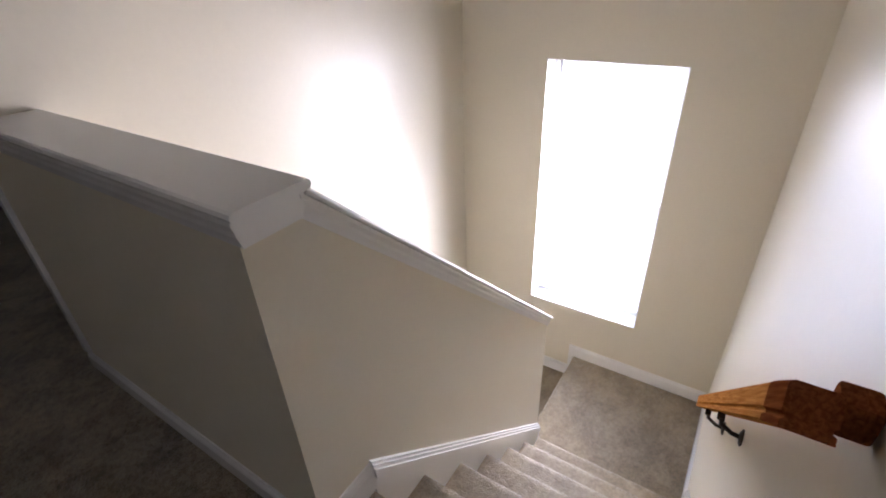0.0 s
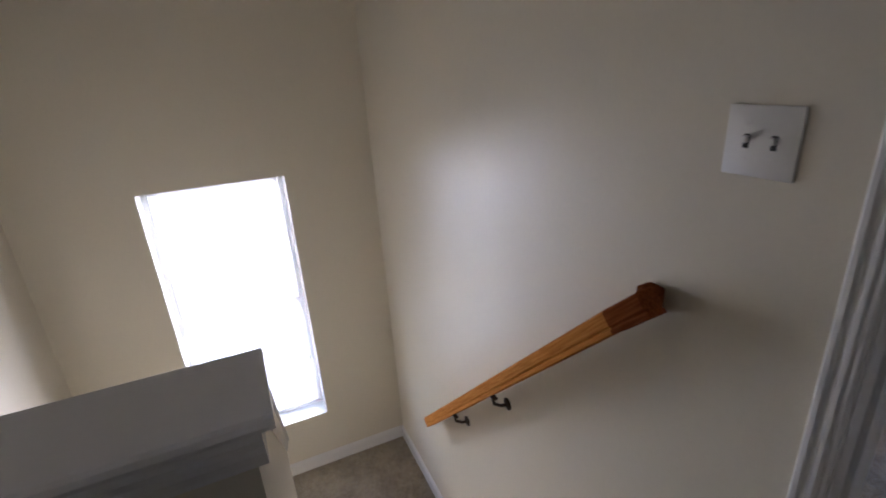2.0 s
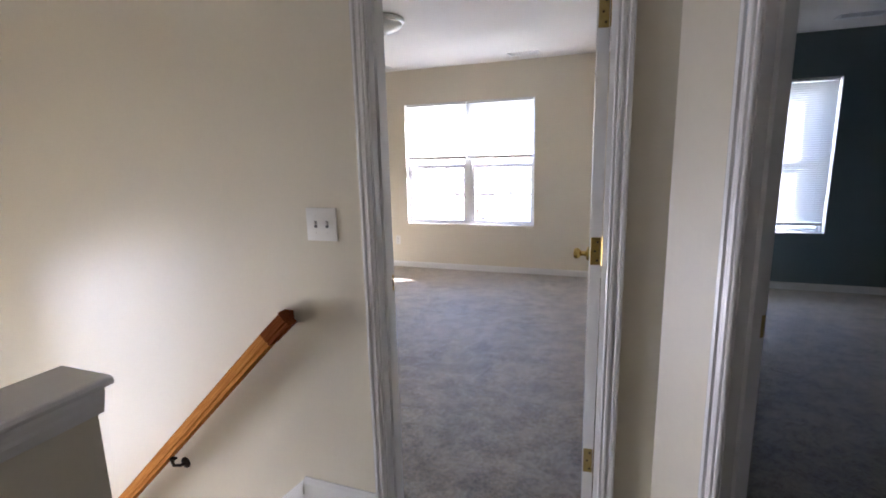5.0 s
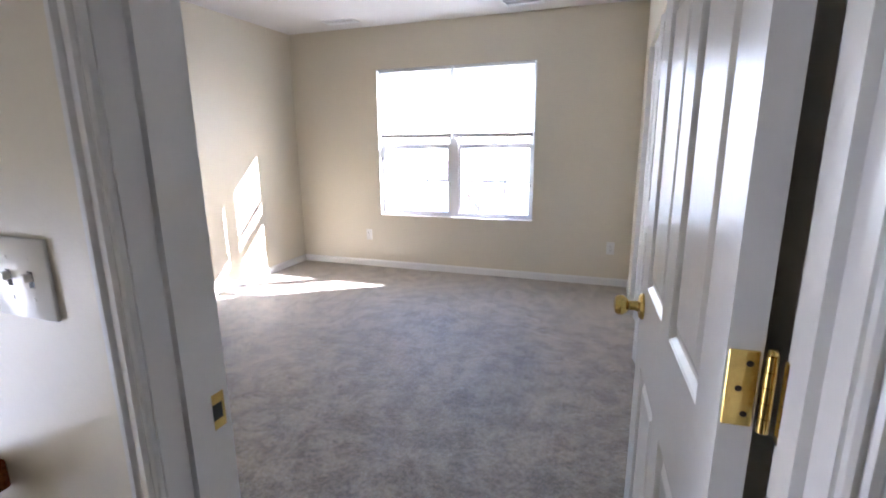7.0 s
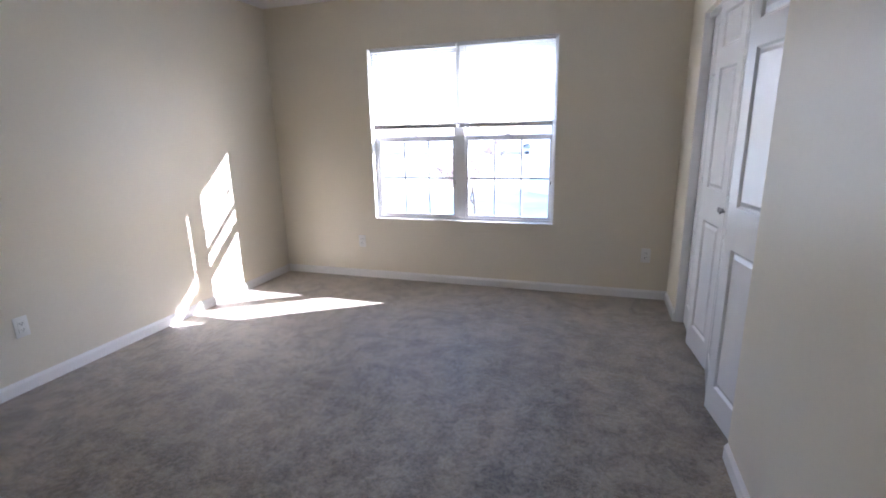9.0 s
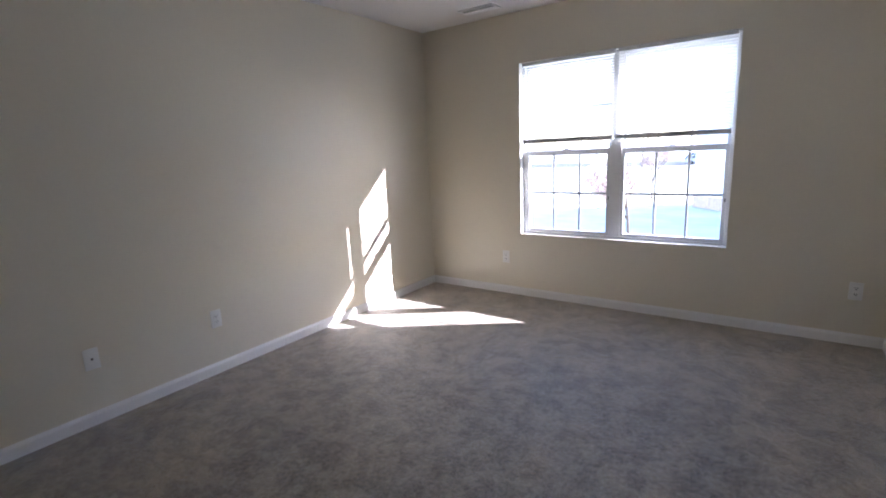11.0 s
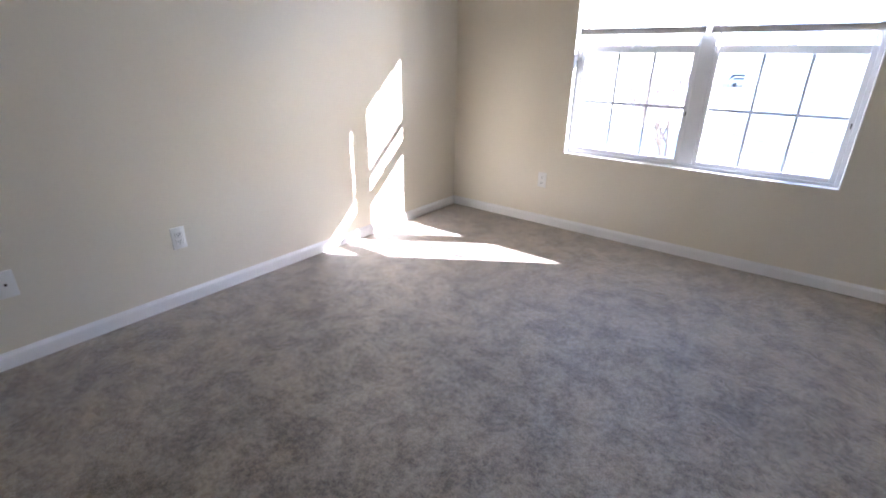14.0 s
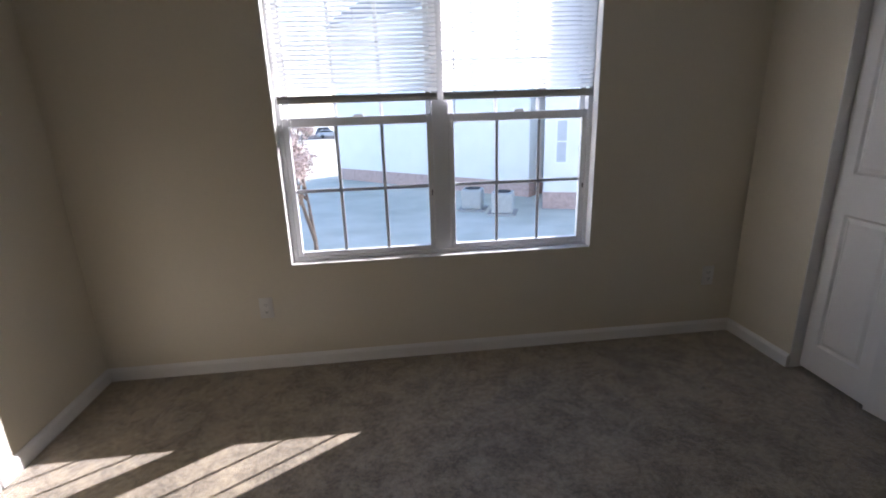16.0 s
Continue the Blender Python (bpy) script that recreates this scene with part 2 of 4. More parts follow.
def thing(name, label, category, group="", kind="", at=(0, 0, 0)):
    ob = new(name)
    ob.location = at
    ob.empty_display_size = 0.1
    return tagged(ob, label, category, group, kind)


def structure(name, bm, material, label, category, smooth=False):
    ob = new(name, mesh_of(name, bm, material, smooth))
    return tagged(ob, label, category, kind="structure")


def boxes(*list_of):
    bm = bmesh.new()
    for b in list_of:
        box(bm, *b)
    return bm


# ---- the plan ----
H = 2.44                      # ceiling
XE = 3.505                    # bedroom's east wall
YH, YB = -4.098, -3.979        # hall face and bedroom face of the door wall
WX0, WX1, WZ0, WZ1 = 1.0, 2.608, 0.572, 2.036   # bedroom window opening
DX0, DX1, DH = 2.736, 3.480, 2.03               # bedroom door, clear opening
SX = 0.085                    # stair window wall
SY0, SY1, SZ0, SZ1 = -5.428, -4.644, -0.982, 0.762
YS = -6.01                     # south wall of the stairwell
XH = 3.64                     # corner where the angled wall begins
RUN, RISE, XN = 0.2256, 0.2145, 2.405            # stairs
LAND = -6 * RISE - 0.135
LOWER = LAND - RISE
DEEP = -3.25

# floors
structure("floor", boxes((0, 3.565, YB - 0.06, 0.0, -0.25, 0), (3.565, 7.2, -4.95, 0, -0.25, 0),
                         (XN + 0.012, 3.565, YS, YB - 0.06, -0.25, 0), (3.565, 4.5, YS, -4.95, -0.25, 0), (1.0, 4.5, -8.7, YS - 0.17, -0.25, 0), (2.552, 4.5, YS - 0.17, YS, -0.25, 0)),
          CARPET, "worn beige cut-pile carpet with brushed patches", "carpet")

# walls
structure("wall_north", boxes((-0.2, WX0, 0, 0.2, -0.25, H), (WX1, XE + 0.06, 0, 0.2, -0.25, H), (WX0, WX1, 0, 0.2, -0.25, WZ0), (WX0, WX1, 0, 0.2, WZ1, H)),
          PAINT, "cream painted bedroom wall round the window", "wall")
structure("wall_west", boxes((-0.2, 0, YB - 0.06, 0, -0.25, H)), PAINT, "cream painted bedroom wall with a patch of sunlight", "wall")
structure("wall_east", boxes((XE, XE + 0.1, -0.452, 0, 0, H), (XE, XE + 0.1, YB, -1.955, 0, H), (XE, XE + 0.1, -1.955, -0.452, 2.0, H)),
          PAINT, "cream painted bedroom wall with a closet opening", "wall")
structure("wall_door", boxes((-0.147, DX0 - 0.018, YH, YB, DEEP, H), (DX1 + 0.018, XH, YH, YB, -0.25, H), (DX0 - 0.018, DX1 + 0.018, YH, YB, DH + 0.018, H)),
          PAINT, "cream painted wall with the bedroom doorway and stair rail", "wall")
structure("wall_stair_west", boxes((SX - 0.3, SX, SY1, YH, DEEP, H), (SX - 0.3, SX, YS, SY0, DEEP, H), (SX - 0.3, SX, SY0, SY1, DEEP, SZ0), (SX - 0.3, SX, SY0, SY1, SZ1, H)),
          PAINT, "beige painted stairwell wall round a tall window", "wall")
structure("wall_stair_south", boxes((SX - 0.2, 2.552, YS - 0.17, YS, DEEP, H)), PAINT, "beige painted stairwell wall with a window's sheen", "wall")
ANG = Matrix.Translation((XH, YH, 0)) @ Matrix.Rotation(radians(-45), 4, "Z")   # along the angled wall; +y goes through it


def angled(*bs):
    bm = boxes(*bs)
    bmesh.ops.transform(bm, matrix=ANG, verts=bm.verts)
    return bm


AO0, AO1 = 0.212, 0.922
structure("wall_angled", angled((0, AO0 - 0.018, 0, 0.115, 0, H), (AO1 + 0.018, 1.15, 0, 0.115, 0, H), (AO0 - 0.018, AO1 + 0.018, 0, 0.115, DH + 0.018, H)),
          PAINT, "beige painted angled hall wall with a doorway", "wall")
structure("wall_hall_east", boxes((4.44, 4.54, -8.7, -4.915, 0, H), (4.54, 7.2, -5.03, -4.95, 0, H)), PAINT, "beige painted hall wall", "wall")
structure("wall_under_hall", boxes((XN + 0.015, 2.6, YS, YH, DEEP, -0.251)), PAINT, "beige painted wall below the hall floor", "wall")
structure("wall_dark_room", boxes((0.9, 1.0, -8.7, YS - 0.17, 0, H), (1.0, 4.54, -8.8, -8.7, 0, H)), PAINT, "plain walls of an unlit space", "wall")
structure("wall_closet", boxes((4.135, 4.195, -2.9, -0.2, 0, H), (XE + 0.1, 4.135, -2.9, -2.8, 0, H), (XE + 0.1, 4.135, -0.3, -0.2, 0, H)), BLUE, "blue painted back of the closet", "wall")
structure("wall_blue_north", boxes((XE + 0.06, 4.60, 0, 0.2, -0.25, H), (5.415, 7.2, 0, 0.2, -0.25, H), (4.60, 5.415, 0, 0.2, -0.25, WZ0), (4.60, 5.415, 0, 0.2, WZ1, H)),
          BLUE, "blue-grey painted wall round a window", "wall")
structure("wall_blue", boxes((7.2, 7.3, -5.03, 0, -0.25, H), (XE + 0.1, XE + 0.125, YB + 0.004, -2.9, 0, H)), BLUE, "blue-grey painted walls of the next room", "wall")
structure("ceiling", boxes((-0.2, 7.3, -8.8, 0.2, H, H + 0.2)), CEIL, "white textured flat ceiling", "ceiling")
structure("lower_floor", boxes((-0.2, 2.7, YS - 0.12, YH + 0.12, DEEP - 0.2, DEEP)), CARPET, "carpeted floor at the foot of the stairs", "floor")

# knee walls round the stairwell
structure("wall_knee", boxes((2.43, 2.552, YS, -4.95, -0.25, 0.911)), PAINT, "painted half wall that guards the stairwell", "wall")
KS = 0.913
KX0 = 1.035


def slope_z(x):
    return -0.383 + KS * (x - 1.009)


bm = bmesh.new()
prism(bm, [(KX0, DEEP), (2.43, DEEP), (2.43, slope_z(2.43)), (KX0, slope_z(KX0))], -5.072, -4.95, lambda u, v, s: (u, s, v))
structure("wall_knee_sloped", bm, PAINT, "painted half wall that slopes down with the stairs", "wall")


def cap_board(half):
    """A cap board with rounded noses; (across, up)."""
    right = [(half - 0.009, 0.0), (half - 0.003, -0.003), (half, -0.010), (half - 0.003, -0.017), (half - 0.009, -0.020)]
    return right + [(-u, v) for u, v in reversed(right)]


def cap_moulding(half):
    """The stepped moulding under a cap board; (across, up)."""
    right = [(half - 0.008, -0.020), (half - 0.008, -0.030), (half - 0.012, -0.042), (half - 0.013, -0.052), (half - 0.018, -0.066), (half - 0.020, -0.074)]
    return right + [(-u, v) for u, v in reversed(right)]


cap = structure("trim", prism(bmesh.new(), cap_board(0.083), YS, -4.922, lambda u, v, s: (2.490 + u, s, 0.956 + v)), TRIM, "white painted cap board on the half wall", "half wall cap")
part("moulding", prism(bmesh.new(), cap_moulding(0.083), YS, -4.938, lambda u, v, s: (2.490 + u, s, 0.956 + v)), TRIM, cap)
cap = structure("trim", prism(bmesh.new(), cap_board(0.083), KX0 - 0.024, 2.415, lambda u, v, s: (s, -5.011 + u, slope_z(s) + 0.042 + v)), TRIM,
                "white painted sloping cap board along the stairs", "half wall cap")
part("moulding", prism(bmesh.new(), cap_moulding(0.083), KX0 - 0.010, 2.425, lambda u, v, s: (s, -5.011 + u, slope_z(s) + 0.042 + v)), TRIM, cap)

# stairs
stairs = thing("staircase", "beige carpeted stairs with rounded nosings", "stairs", kind="structure", at=(XN, -4.5, 0))
NOSE = [(0.0, -0.036), (-0.012, -0.034), (-0.022, -0.026), (-0.026, -0.014), (-0.022, -0.004), (-0.010, 0.001), (0.01, 0.0)]


def step(x, z, y0, y1, depth, sign, top=0.0):
    """One carpeted step: its tread, rounded nosing and riser; sign -1 goes down towards -x."""
    bm = bmesh.new()
    outline = [(x - sign * u, z + v) for u, v in NOSE]
    back = x - sign * depth
    outline += [(back, z), (back, z - RISE - 0.1), (x, z - RISE - 0.1)]
    prism(bm, outline, y0, y1, lambda u, v, s: (u, s, v))
    return bm


for i in range(0, 7):
    part("step", step(XN - RUN * i, -RISE * i, -4.95, YH, 0.012 if i == 0 else RUN, -1), STAIR_CARPET, stairs, smooth=True)
bm = bmesh.new()
box(bm, SX, XN - RUN * 6, -5.035, YH, LAND - RISE, LAND, 0.012)
part("landing", bm, STAIR_CARPET, stairs, smooth=True)
bm = bmesh.new()
box(bm, SX, XN - RUN * 6, YS, -5.035, LOWER - 0.3, LOWER)
part("lower_landing", bm, STAIR_CARPET, stairs)
for i in range(1, 7):
    part("step", step(XN - RUN * 6 + RUN * i, LOWER - RISE * i, YS, -5.072, RUN, 1), STAIR_CARPET, stairs, smooth=True)

# skirting along the stairs, baseboards
NS = RISE / RUN


def skirt(name, face, sign, x0, x1):
    bm = bmesh.new()
    f = lambda x, d: NS * (x - XN) + d
    for d0, d1, t in ((-0.21, 0.082, 0.012), (0.082, 0.118, 0.021), (0.118, 0.134, 0.016), (0.134, 0.146, 0.010)):
        prism(bm, [(x0, f(x0, d0)), (x1, f(x1, d0)), (x1, f(x1, d1)), (x0, f(x0, d1))], face, face + sign * t, lambda u, v, s: (u, s, v))
    return structure(name, bm, TRIM, "white painted skirt board with a moulded top along the stairs", "skirt board")


skirt("trim", -4.95, 1, KX0, 2.375)
skirt("trim", YH, -1, 0.99, 2.352)
BASE = [(0, 0), (0.013, 0), (0.013, 0.062), (0.010, 0.070), (0.006, 0.076), (0.004, 0.082), (0, 0.083)]


def baseboard(x0, y0, x1, y1, nx, ny, z=0.0, h=0.87):
    """A moulded baseboard from point to point, standing proud towards (nx, ny)."""
    bm = bmesh.new()
    d = Vector((x1 - x0, y1 - y0))
    prism(bm, BASE, 0.0, 1.0, lambda u, v, s: (x0 + d.x * s + nx * u, y0 + d.y * s + ny * u, z + v * h))
    return structure("baseboard", bm, TRIM, "white painted moulded baseboard", "baseboard")


baseboard(0, 0, XE, 0, 0, -1)
baseboard(0, -0.013, 0, YB + 0.013, 1, 0)
baseboard(XE, -0.013, XE, -0.452, -1, 0)
baseboard(XE, -1.958, XE, YB, -1, 0)
baseboard(0.0, YB, DX0 - 0.053, YB, 0, 1)
baseboard(2.352, YH, DX0 - 0.0525, YH, 0, -1, h=1.25)
baseboard(DX1 + 0.0525, YH, XH, YH, 0, -1)
baseboard(XH + 0.01, YH - 0.01, XH + 0.1, YH - 0.1, -0.707, -0.707)
baseboard(2.552, -4.95, 2.552, YS - 0.17, 1, 0)
baseboard(2.375, -4.95, 2.565, -4.95, 0, 1, h=1.3)
baseboard(SX, YH - 0.013, SX, -5.035, 1, 0, z=LAND, h=1.2)
baseboard(SX, -5.036, SX, YS, 1, 0, z=LOWER, h=1.2)
baseboard(SX, YH, 0.99, YH, 0, -1, z=LAND, h=1.2)
baseboard(SX, YS, 1.2, YS, 0, 1, z=LOWER, h=1.2)
bm = boxes((SX, SX + 0.012, -5.075, -5.035, LOWER + 0.09, LAND + 0.1))
structure("trim", bm, TRIM, "white end block of the landing's baseboard", "baseboard")
baseboard(4.195, 0, 7.2, 0, 0, -1)
baseboard(4.195, -2.9, 4.195, -0.2, 1, 0)
baseboard(XE + 0.13, -2.9, 4.208, -2.9, 0, -1)

# casings and jambs
CASING = [(0, 0), (0, 0.010), (0.006, 0.013), (0.014, 0.0105), (0.020, 0.0155), (0.030, 0.0155), (0.036, 0.0115), (0.044, 0.0115), (0.050, 0.018),
          (0.062, 0.018), (0.068, 0.013), (0.068, 0)]
CASING = [(0.70 * u, v) for u, v in CASING]


def casing_set(place, w0, w1, top, label):
    """Moulded casing round an opening from w0 to w1 along a wall; place(along, out, up) gives the world."""
    bm = bmesh.new()
    prism(bm, CASING, 0.0, top, lambda u, v, s: place(w0 - 0.004 - u, v, s))
    prism(bm, CASING, 0.0, top, lambda u, v, s: place(w1 + 0.004 + u, v, s))
    prism(bm, CASING, w0 - 0.0516, w1 + 0.0516, lambda u, v, s: place(s, v, top + u))
    return structure("trim", bm, TRIM, label, "door casing")


casing_set(lambda a, o, u: (a, YH - o, u), DX0, DX1, DH + 0.004, "white fluted door casing on the hall side")
casing_set(lambda a, o, u: (a, YB + o, u), DX0, DX1, DH + 0.004, "white fluted door casing on the bedroom side")
bm = boxes((DX0 - 0.018, DX0, YH - 0.001, YB + 0.001, 0, DH), (DX1, DX1 + 0.018, YH - 0.001, YB + 0.001, 0, DH), (DX0 - 0.018, DX1 + 0.018, YH - 0.001, YB + 0.001, DH, DH + 0.018),
           (DX0, DX0 + 0.011, YH + 0.040, YB - 0.037, 0, DH), (DX1 - 0.011, DX1, YH + 0.040, YB - 0.037, 0, DH), (DX0 + 0.011, DX1 - 0.011, YH + 0.040, YB - 0.037, DH - 0.011, DH))
structure("door_1_frame", bm, TRIM, "white painted door jamb with its stop", "door frame")
casing_set(lambda a, o, u: tuple(ANG @ Vector((a, -o, u))), AO0, AO1, DH + 0.004, "white fluted casing of the blue room's doorway")
structure("door_2_frame", angled((AO0 - 0.018, AO0, -0.001, 0.116, 0, DH), (AO1, AO1 + 0.018, -0.001, 0.116, 0, DH), (AO0 - 0.018, AO1 + 0.018, -0.001, 0.116, DH, DH + 0.018),
                                 (AO0, AO0 + 0.011, 0.045, 0.08, 0, DH), (AO1 - 0.011, AO1, 0.045, 0.08, 0, DH)),
          TRIM, "white painted jamb of the blue room's doorway", "door frame")
structure("trim", boxes((2.552, 2.566, YS - 0.17, YS - 0.135, 0.083, DH)), TRIM, "narrow white corner trim at the hall's end", "corner trim")


# ---- doors ----
def leaf(name, w, h, t, cols, rows, label, material=TRIM):
    """A moulded panel door in its own space: width along x, thickness along y, z up. rows: (z0, z1) of the panels."""
    d = thing(name, label, "door")
    stile, mid, deep = 0.098 if cols == 2 else 0.07, 0.085, 0.013
    pw = (w - 2 * stile - (cols - 1) * mid) / cols
    xs = [stile + i * (pw + mid) for i in range(cols)]
    bm = bmesh.new()
    box(bm, 0, w, deep, t - deep, 0.0, h)
    cuts = [(0, xs[0])] + [(xs[i] + pw, xs[i + 1] if i + 1 < cols else w) for i in range(cols)]
    for y0, y1 in ((0, deep + 0.0001), (t - deep - 0.0001, t)):
        for a, b in cuts:
            box(bm, a, b, y0, y1, 0, h)
        zs = [0] + [z for r in rows for z in r] + [h]
        for a in xs:
            for k in range(0, len(zs), 2):
                box(bm, a, a + pw, y0, y1, zs[k], zs[k + 1])
    part("body", bm, material, d)
    wide = 1.0 if cols == 2 else 0.8
    steps = ((0.0, 0.0003), (0.004, 0.0025), (0.012, 0.0095), (0.017, 0.0105), (0.022, 0.0100), (0.040, 0.0025), (0.044, 0.0020))
    for a in xs:
        for z0, z1 in rows:
            bm = bmesh.new()
            for y, o in ((0.0, 1), (t, -1)):
                rings = []
                for g, sink in steps:
                    g *= wide
                    rings.append([bm.verts.new((x, y + o * sink, z)) for x, z in ((a + g, z0 + g), (a + pw - g, z0 + g), (a + pw - g, z1 - g), (a + g, z1 - g))])
                for lo, hi in zip(rings, rings[1:]):
                    for i in range(4):
                        bm.faces.new((lo[i], lo[(i + 1) % 4], hi[(i + 1) % 4], hi[i]))
                bm.faces.new(rings[-1])
            part("panel", bm, material, d)
    return d


def knob_parts(owner, m, material, r=0.025, name="knob"):
    bm = bmesh.new()
    lathe(bm, [(0.033, 0.0), (0.033, 0.004), (0.028, 0.010), (0.014, 0.013), (0.0115, 0.020), (0.0115, 0.034), (0.018, 0.038), (r, 0.048), (r, 0.058), (r * 0.8, 0.066), (r * 0.3, 0.069)], m)
    k = part(name, bm, material, owner, "polished brass knob with a round rose", smooth=True)
    return k


DW = 0.718
door = leaf("door_1", DW, 2.0, 0.035, 2, [(0.20, 0.765), (0.965, 1.60), (1.70, 1.90)], "white six-panel bedroom door standing open on brass hinges")
knob_parts(door, pose(DW - 0.05, 0.0, 0.905, 90, 0, 0), BRASS)
knob_parts(door, pose(DW - 0.05, 0.035, 0.905, -90, 0, 0), BRASS)
OPEN = pose(DX1 - 0.016, YB + 0.021, 0.02, 0, 0, 93)
PIN = Matrix.Translation((*(OPEN.inverted() @ Vector((DX1 - 0.010, YB + 0.012, 0.02))).xy, 0))
for z in (0.30, 1.045, 1.76):
    bm = bmesh.new()
    box(bm, -0.0025, 0.0, 0.003, 0.033, z - 0.045, z + 0.045, 0.001, 1)
    h = part("hinge", bm, BRASS_OLD if z != 1.045 else BRASS, door, "brass butt hinge")
    bm = bmesh.new()
    for k in range(5):
        lathe(bm, [(0.0062, z - 0.0445 + 0.018 * k), (0.0062, z - 0.0275 + 0.018 * k)], PIN, 12)
    lathe(bm, [(0.003, z + 0.043), (0.0055, z + 0.046), (0.004, z + 0.051)], PIN, 12)
    part("knuckle", bm, BRASS, h, smooth=True)
    bm = boxes((DX1 - 0.0022, DX1, YB - 0.033, YB + 0.001, z - 0.025, z + 0.065))
    bmesh.ops.transform(bm, matrix=OPEN.inverted(), verts=bm.verts)
    part("jamb_leaf", bm, BRASS, h)
    for dz, dy in ((-0.03, 0.012), (0.0, 0.02), (0.03, 0.012)):
        bm = bmesh.new()
        lathe(bm, [(0.0038, 0), (0.003, 0.0008)], pose(-0.0026, dy, z + dz, 0, -90, 0), 10)
        part("screw", bm, BRONZE, h)
bm = bmesh.new()
box(bm, DW, DW + 0.0015, 0.006, 0.029, 0.875, 0.935)
part("latch_plate", bm, BRASS, door)
door.matrix_basis = OPEN
tagged(door, kind="structure")

strike = thing("strike_plate", "brass strike plate let into the door jamb", "strike plate", at=(DX0, -4.0, 0.94))
bm = bmesh.new()
box(bm, DX0, DX0 + 0.0016, YB - 0.036, YB - 0.004, 0.890, 0.950, 0.0005, 1)
part("plate", bm, BRASS, strike)
bm = boxes((DX0 + 0.0014, DX0 + 0.0022, YB - 0.028, YB - 0.010, 0.907, 0.933))
part("latch_hole", bm, DARK, strike)
strike2 = thing("strike_plate", "brass strike plate on the blue room's jamb", "strike plate", at=tuple(ANG @ Vector((AO0, 0.1, 0.94))))
part("plate", angled((AO0, AO0 + 0.0016, 0.084, 0.112, 0.90, 0.96)), BRASS_OLD, strike2)

# closet bifold doors
ROWS_B = [(0.14, 0.80), (0.98, 1.62), (1.72, 1.90)]
LW = 0.372


def bifold(label, knob_x):
    d = leaf("closet_door", LW, 1.95, 0.03, 1, ROWS_B, label)
    if knob_x:
        bm = bmesh.new()
        lathe(bm, [(0.006, 0), (0.006, 0.012), (0.013, 0.016), (0.014, 0.022), (0.009, 0.027)], pose(knob_x, 0.0, 0.90, 90, 0, 0), 16)
        part("knob", bm, NICKEL, d, "small metal knob", smooth=True)
    return d


def set_leaf(d, x0, y0, x1, y1):
    """Stand a leaf with its face towards the room, from its first lower corner towards the other."""
    d.matrix_basis = pose(x0, y0, 0.015, 0, 0, math.degrees(math.atan2(y1 - y0, x1 - x0)))
    tagged(d, group="bifold closet doors")


set_leaf(bifold("white panelled bifold closet leaf beside the window wall", 0), 3.562, -0.460, 3.548, -0.832)
set_leaf(bifold("white panelled bifold closet leaf with a small knob", LW - 0.03), 3.520, -0.835, 3.565, -1.205)
set_leaf(bifold("white panelled bifold closet leaf with a knob, slightly open", 0.035), 3.560, -1.215, 3.497, -1.580)
set_leaf(bifold("white panelled bifold closet leaf near the doorway", 0), 3.490, -1.583, 3.552, -1.945)
structure("trim", boxes((XE + 0.001, XE + 0.1, -0.456, -0.452, 0, 2.0), (XE + 0.001, XE + 0.1, -1.955, -1.951, 0, 2.0), (XE + 0.03, XE + 0.07, -1.955, -0.452, 1.975, 1.998)),
          TRIM, "white lining and track of the closet opening", "closet trim")


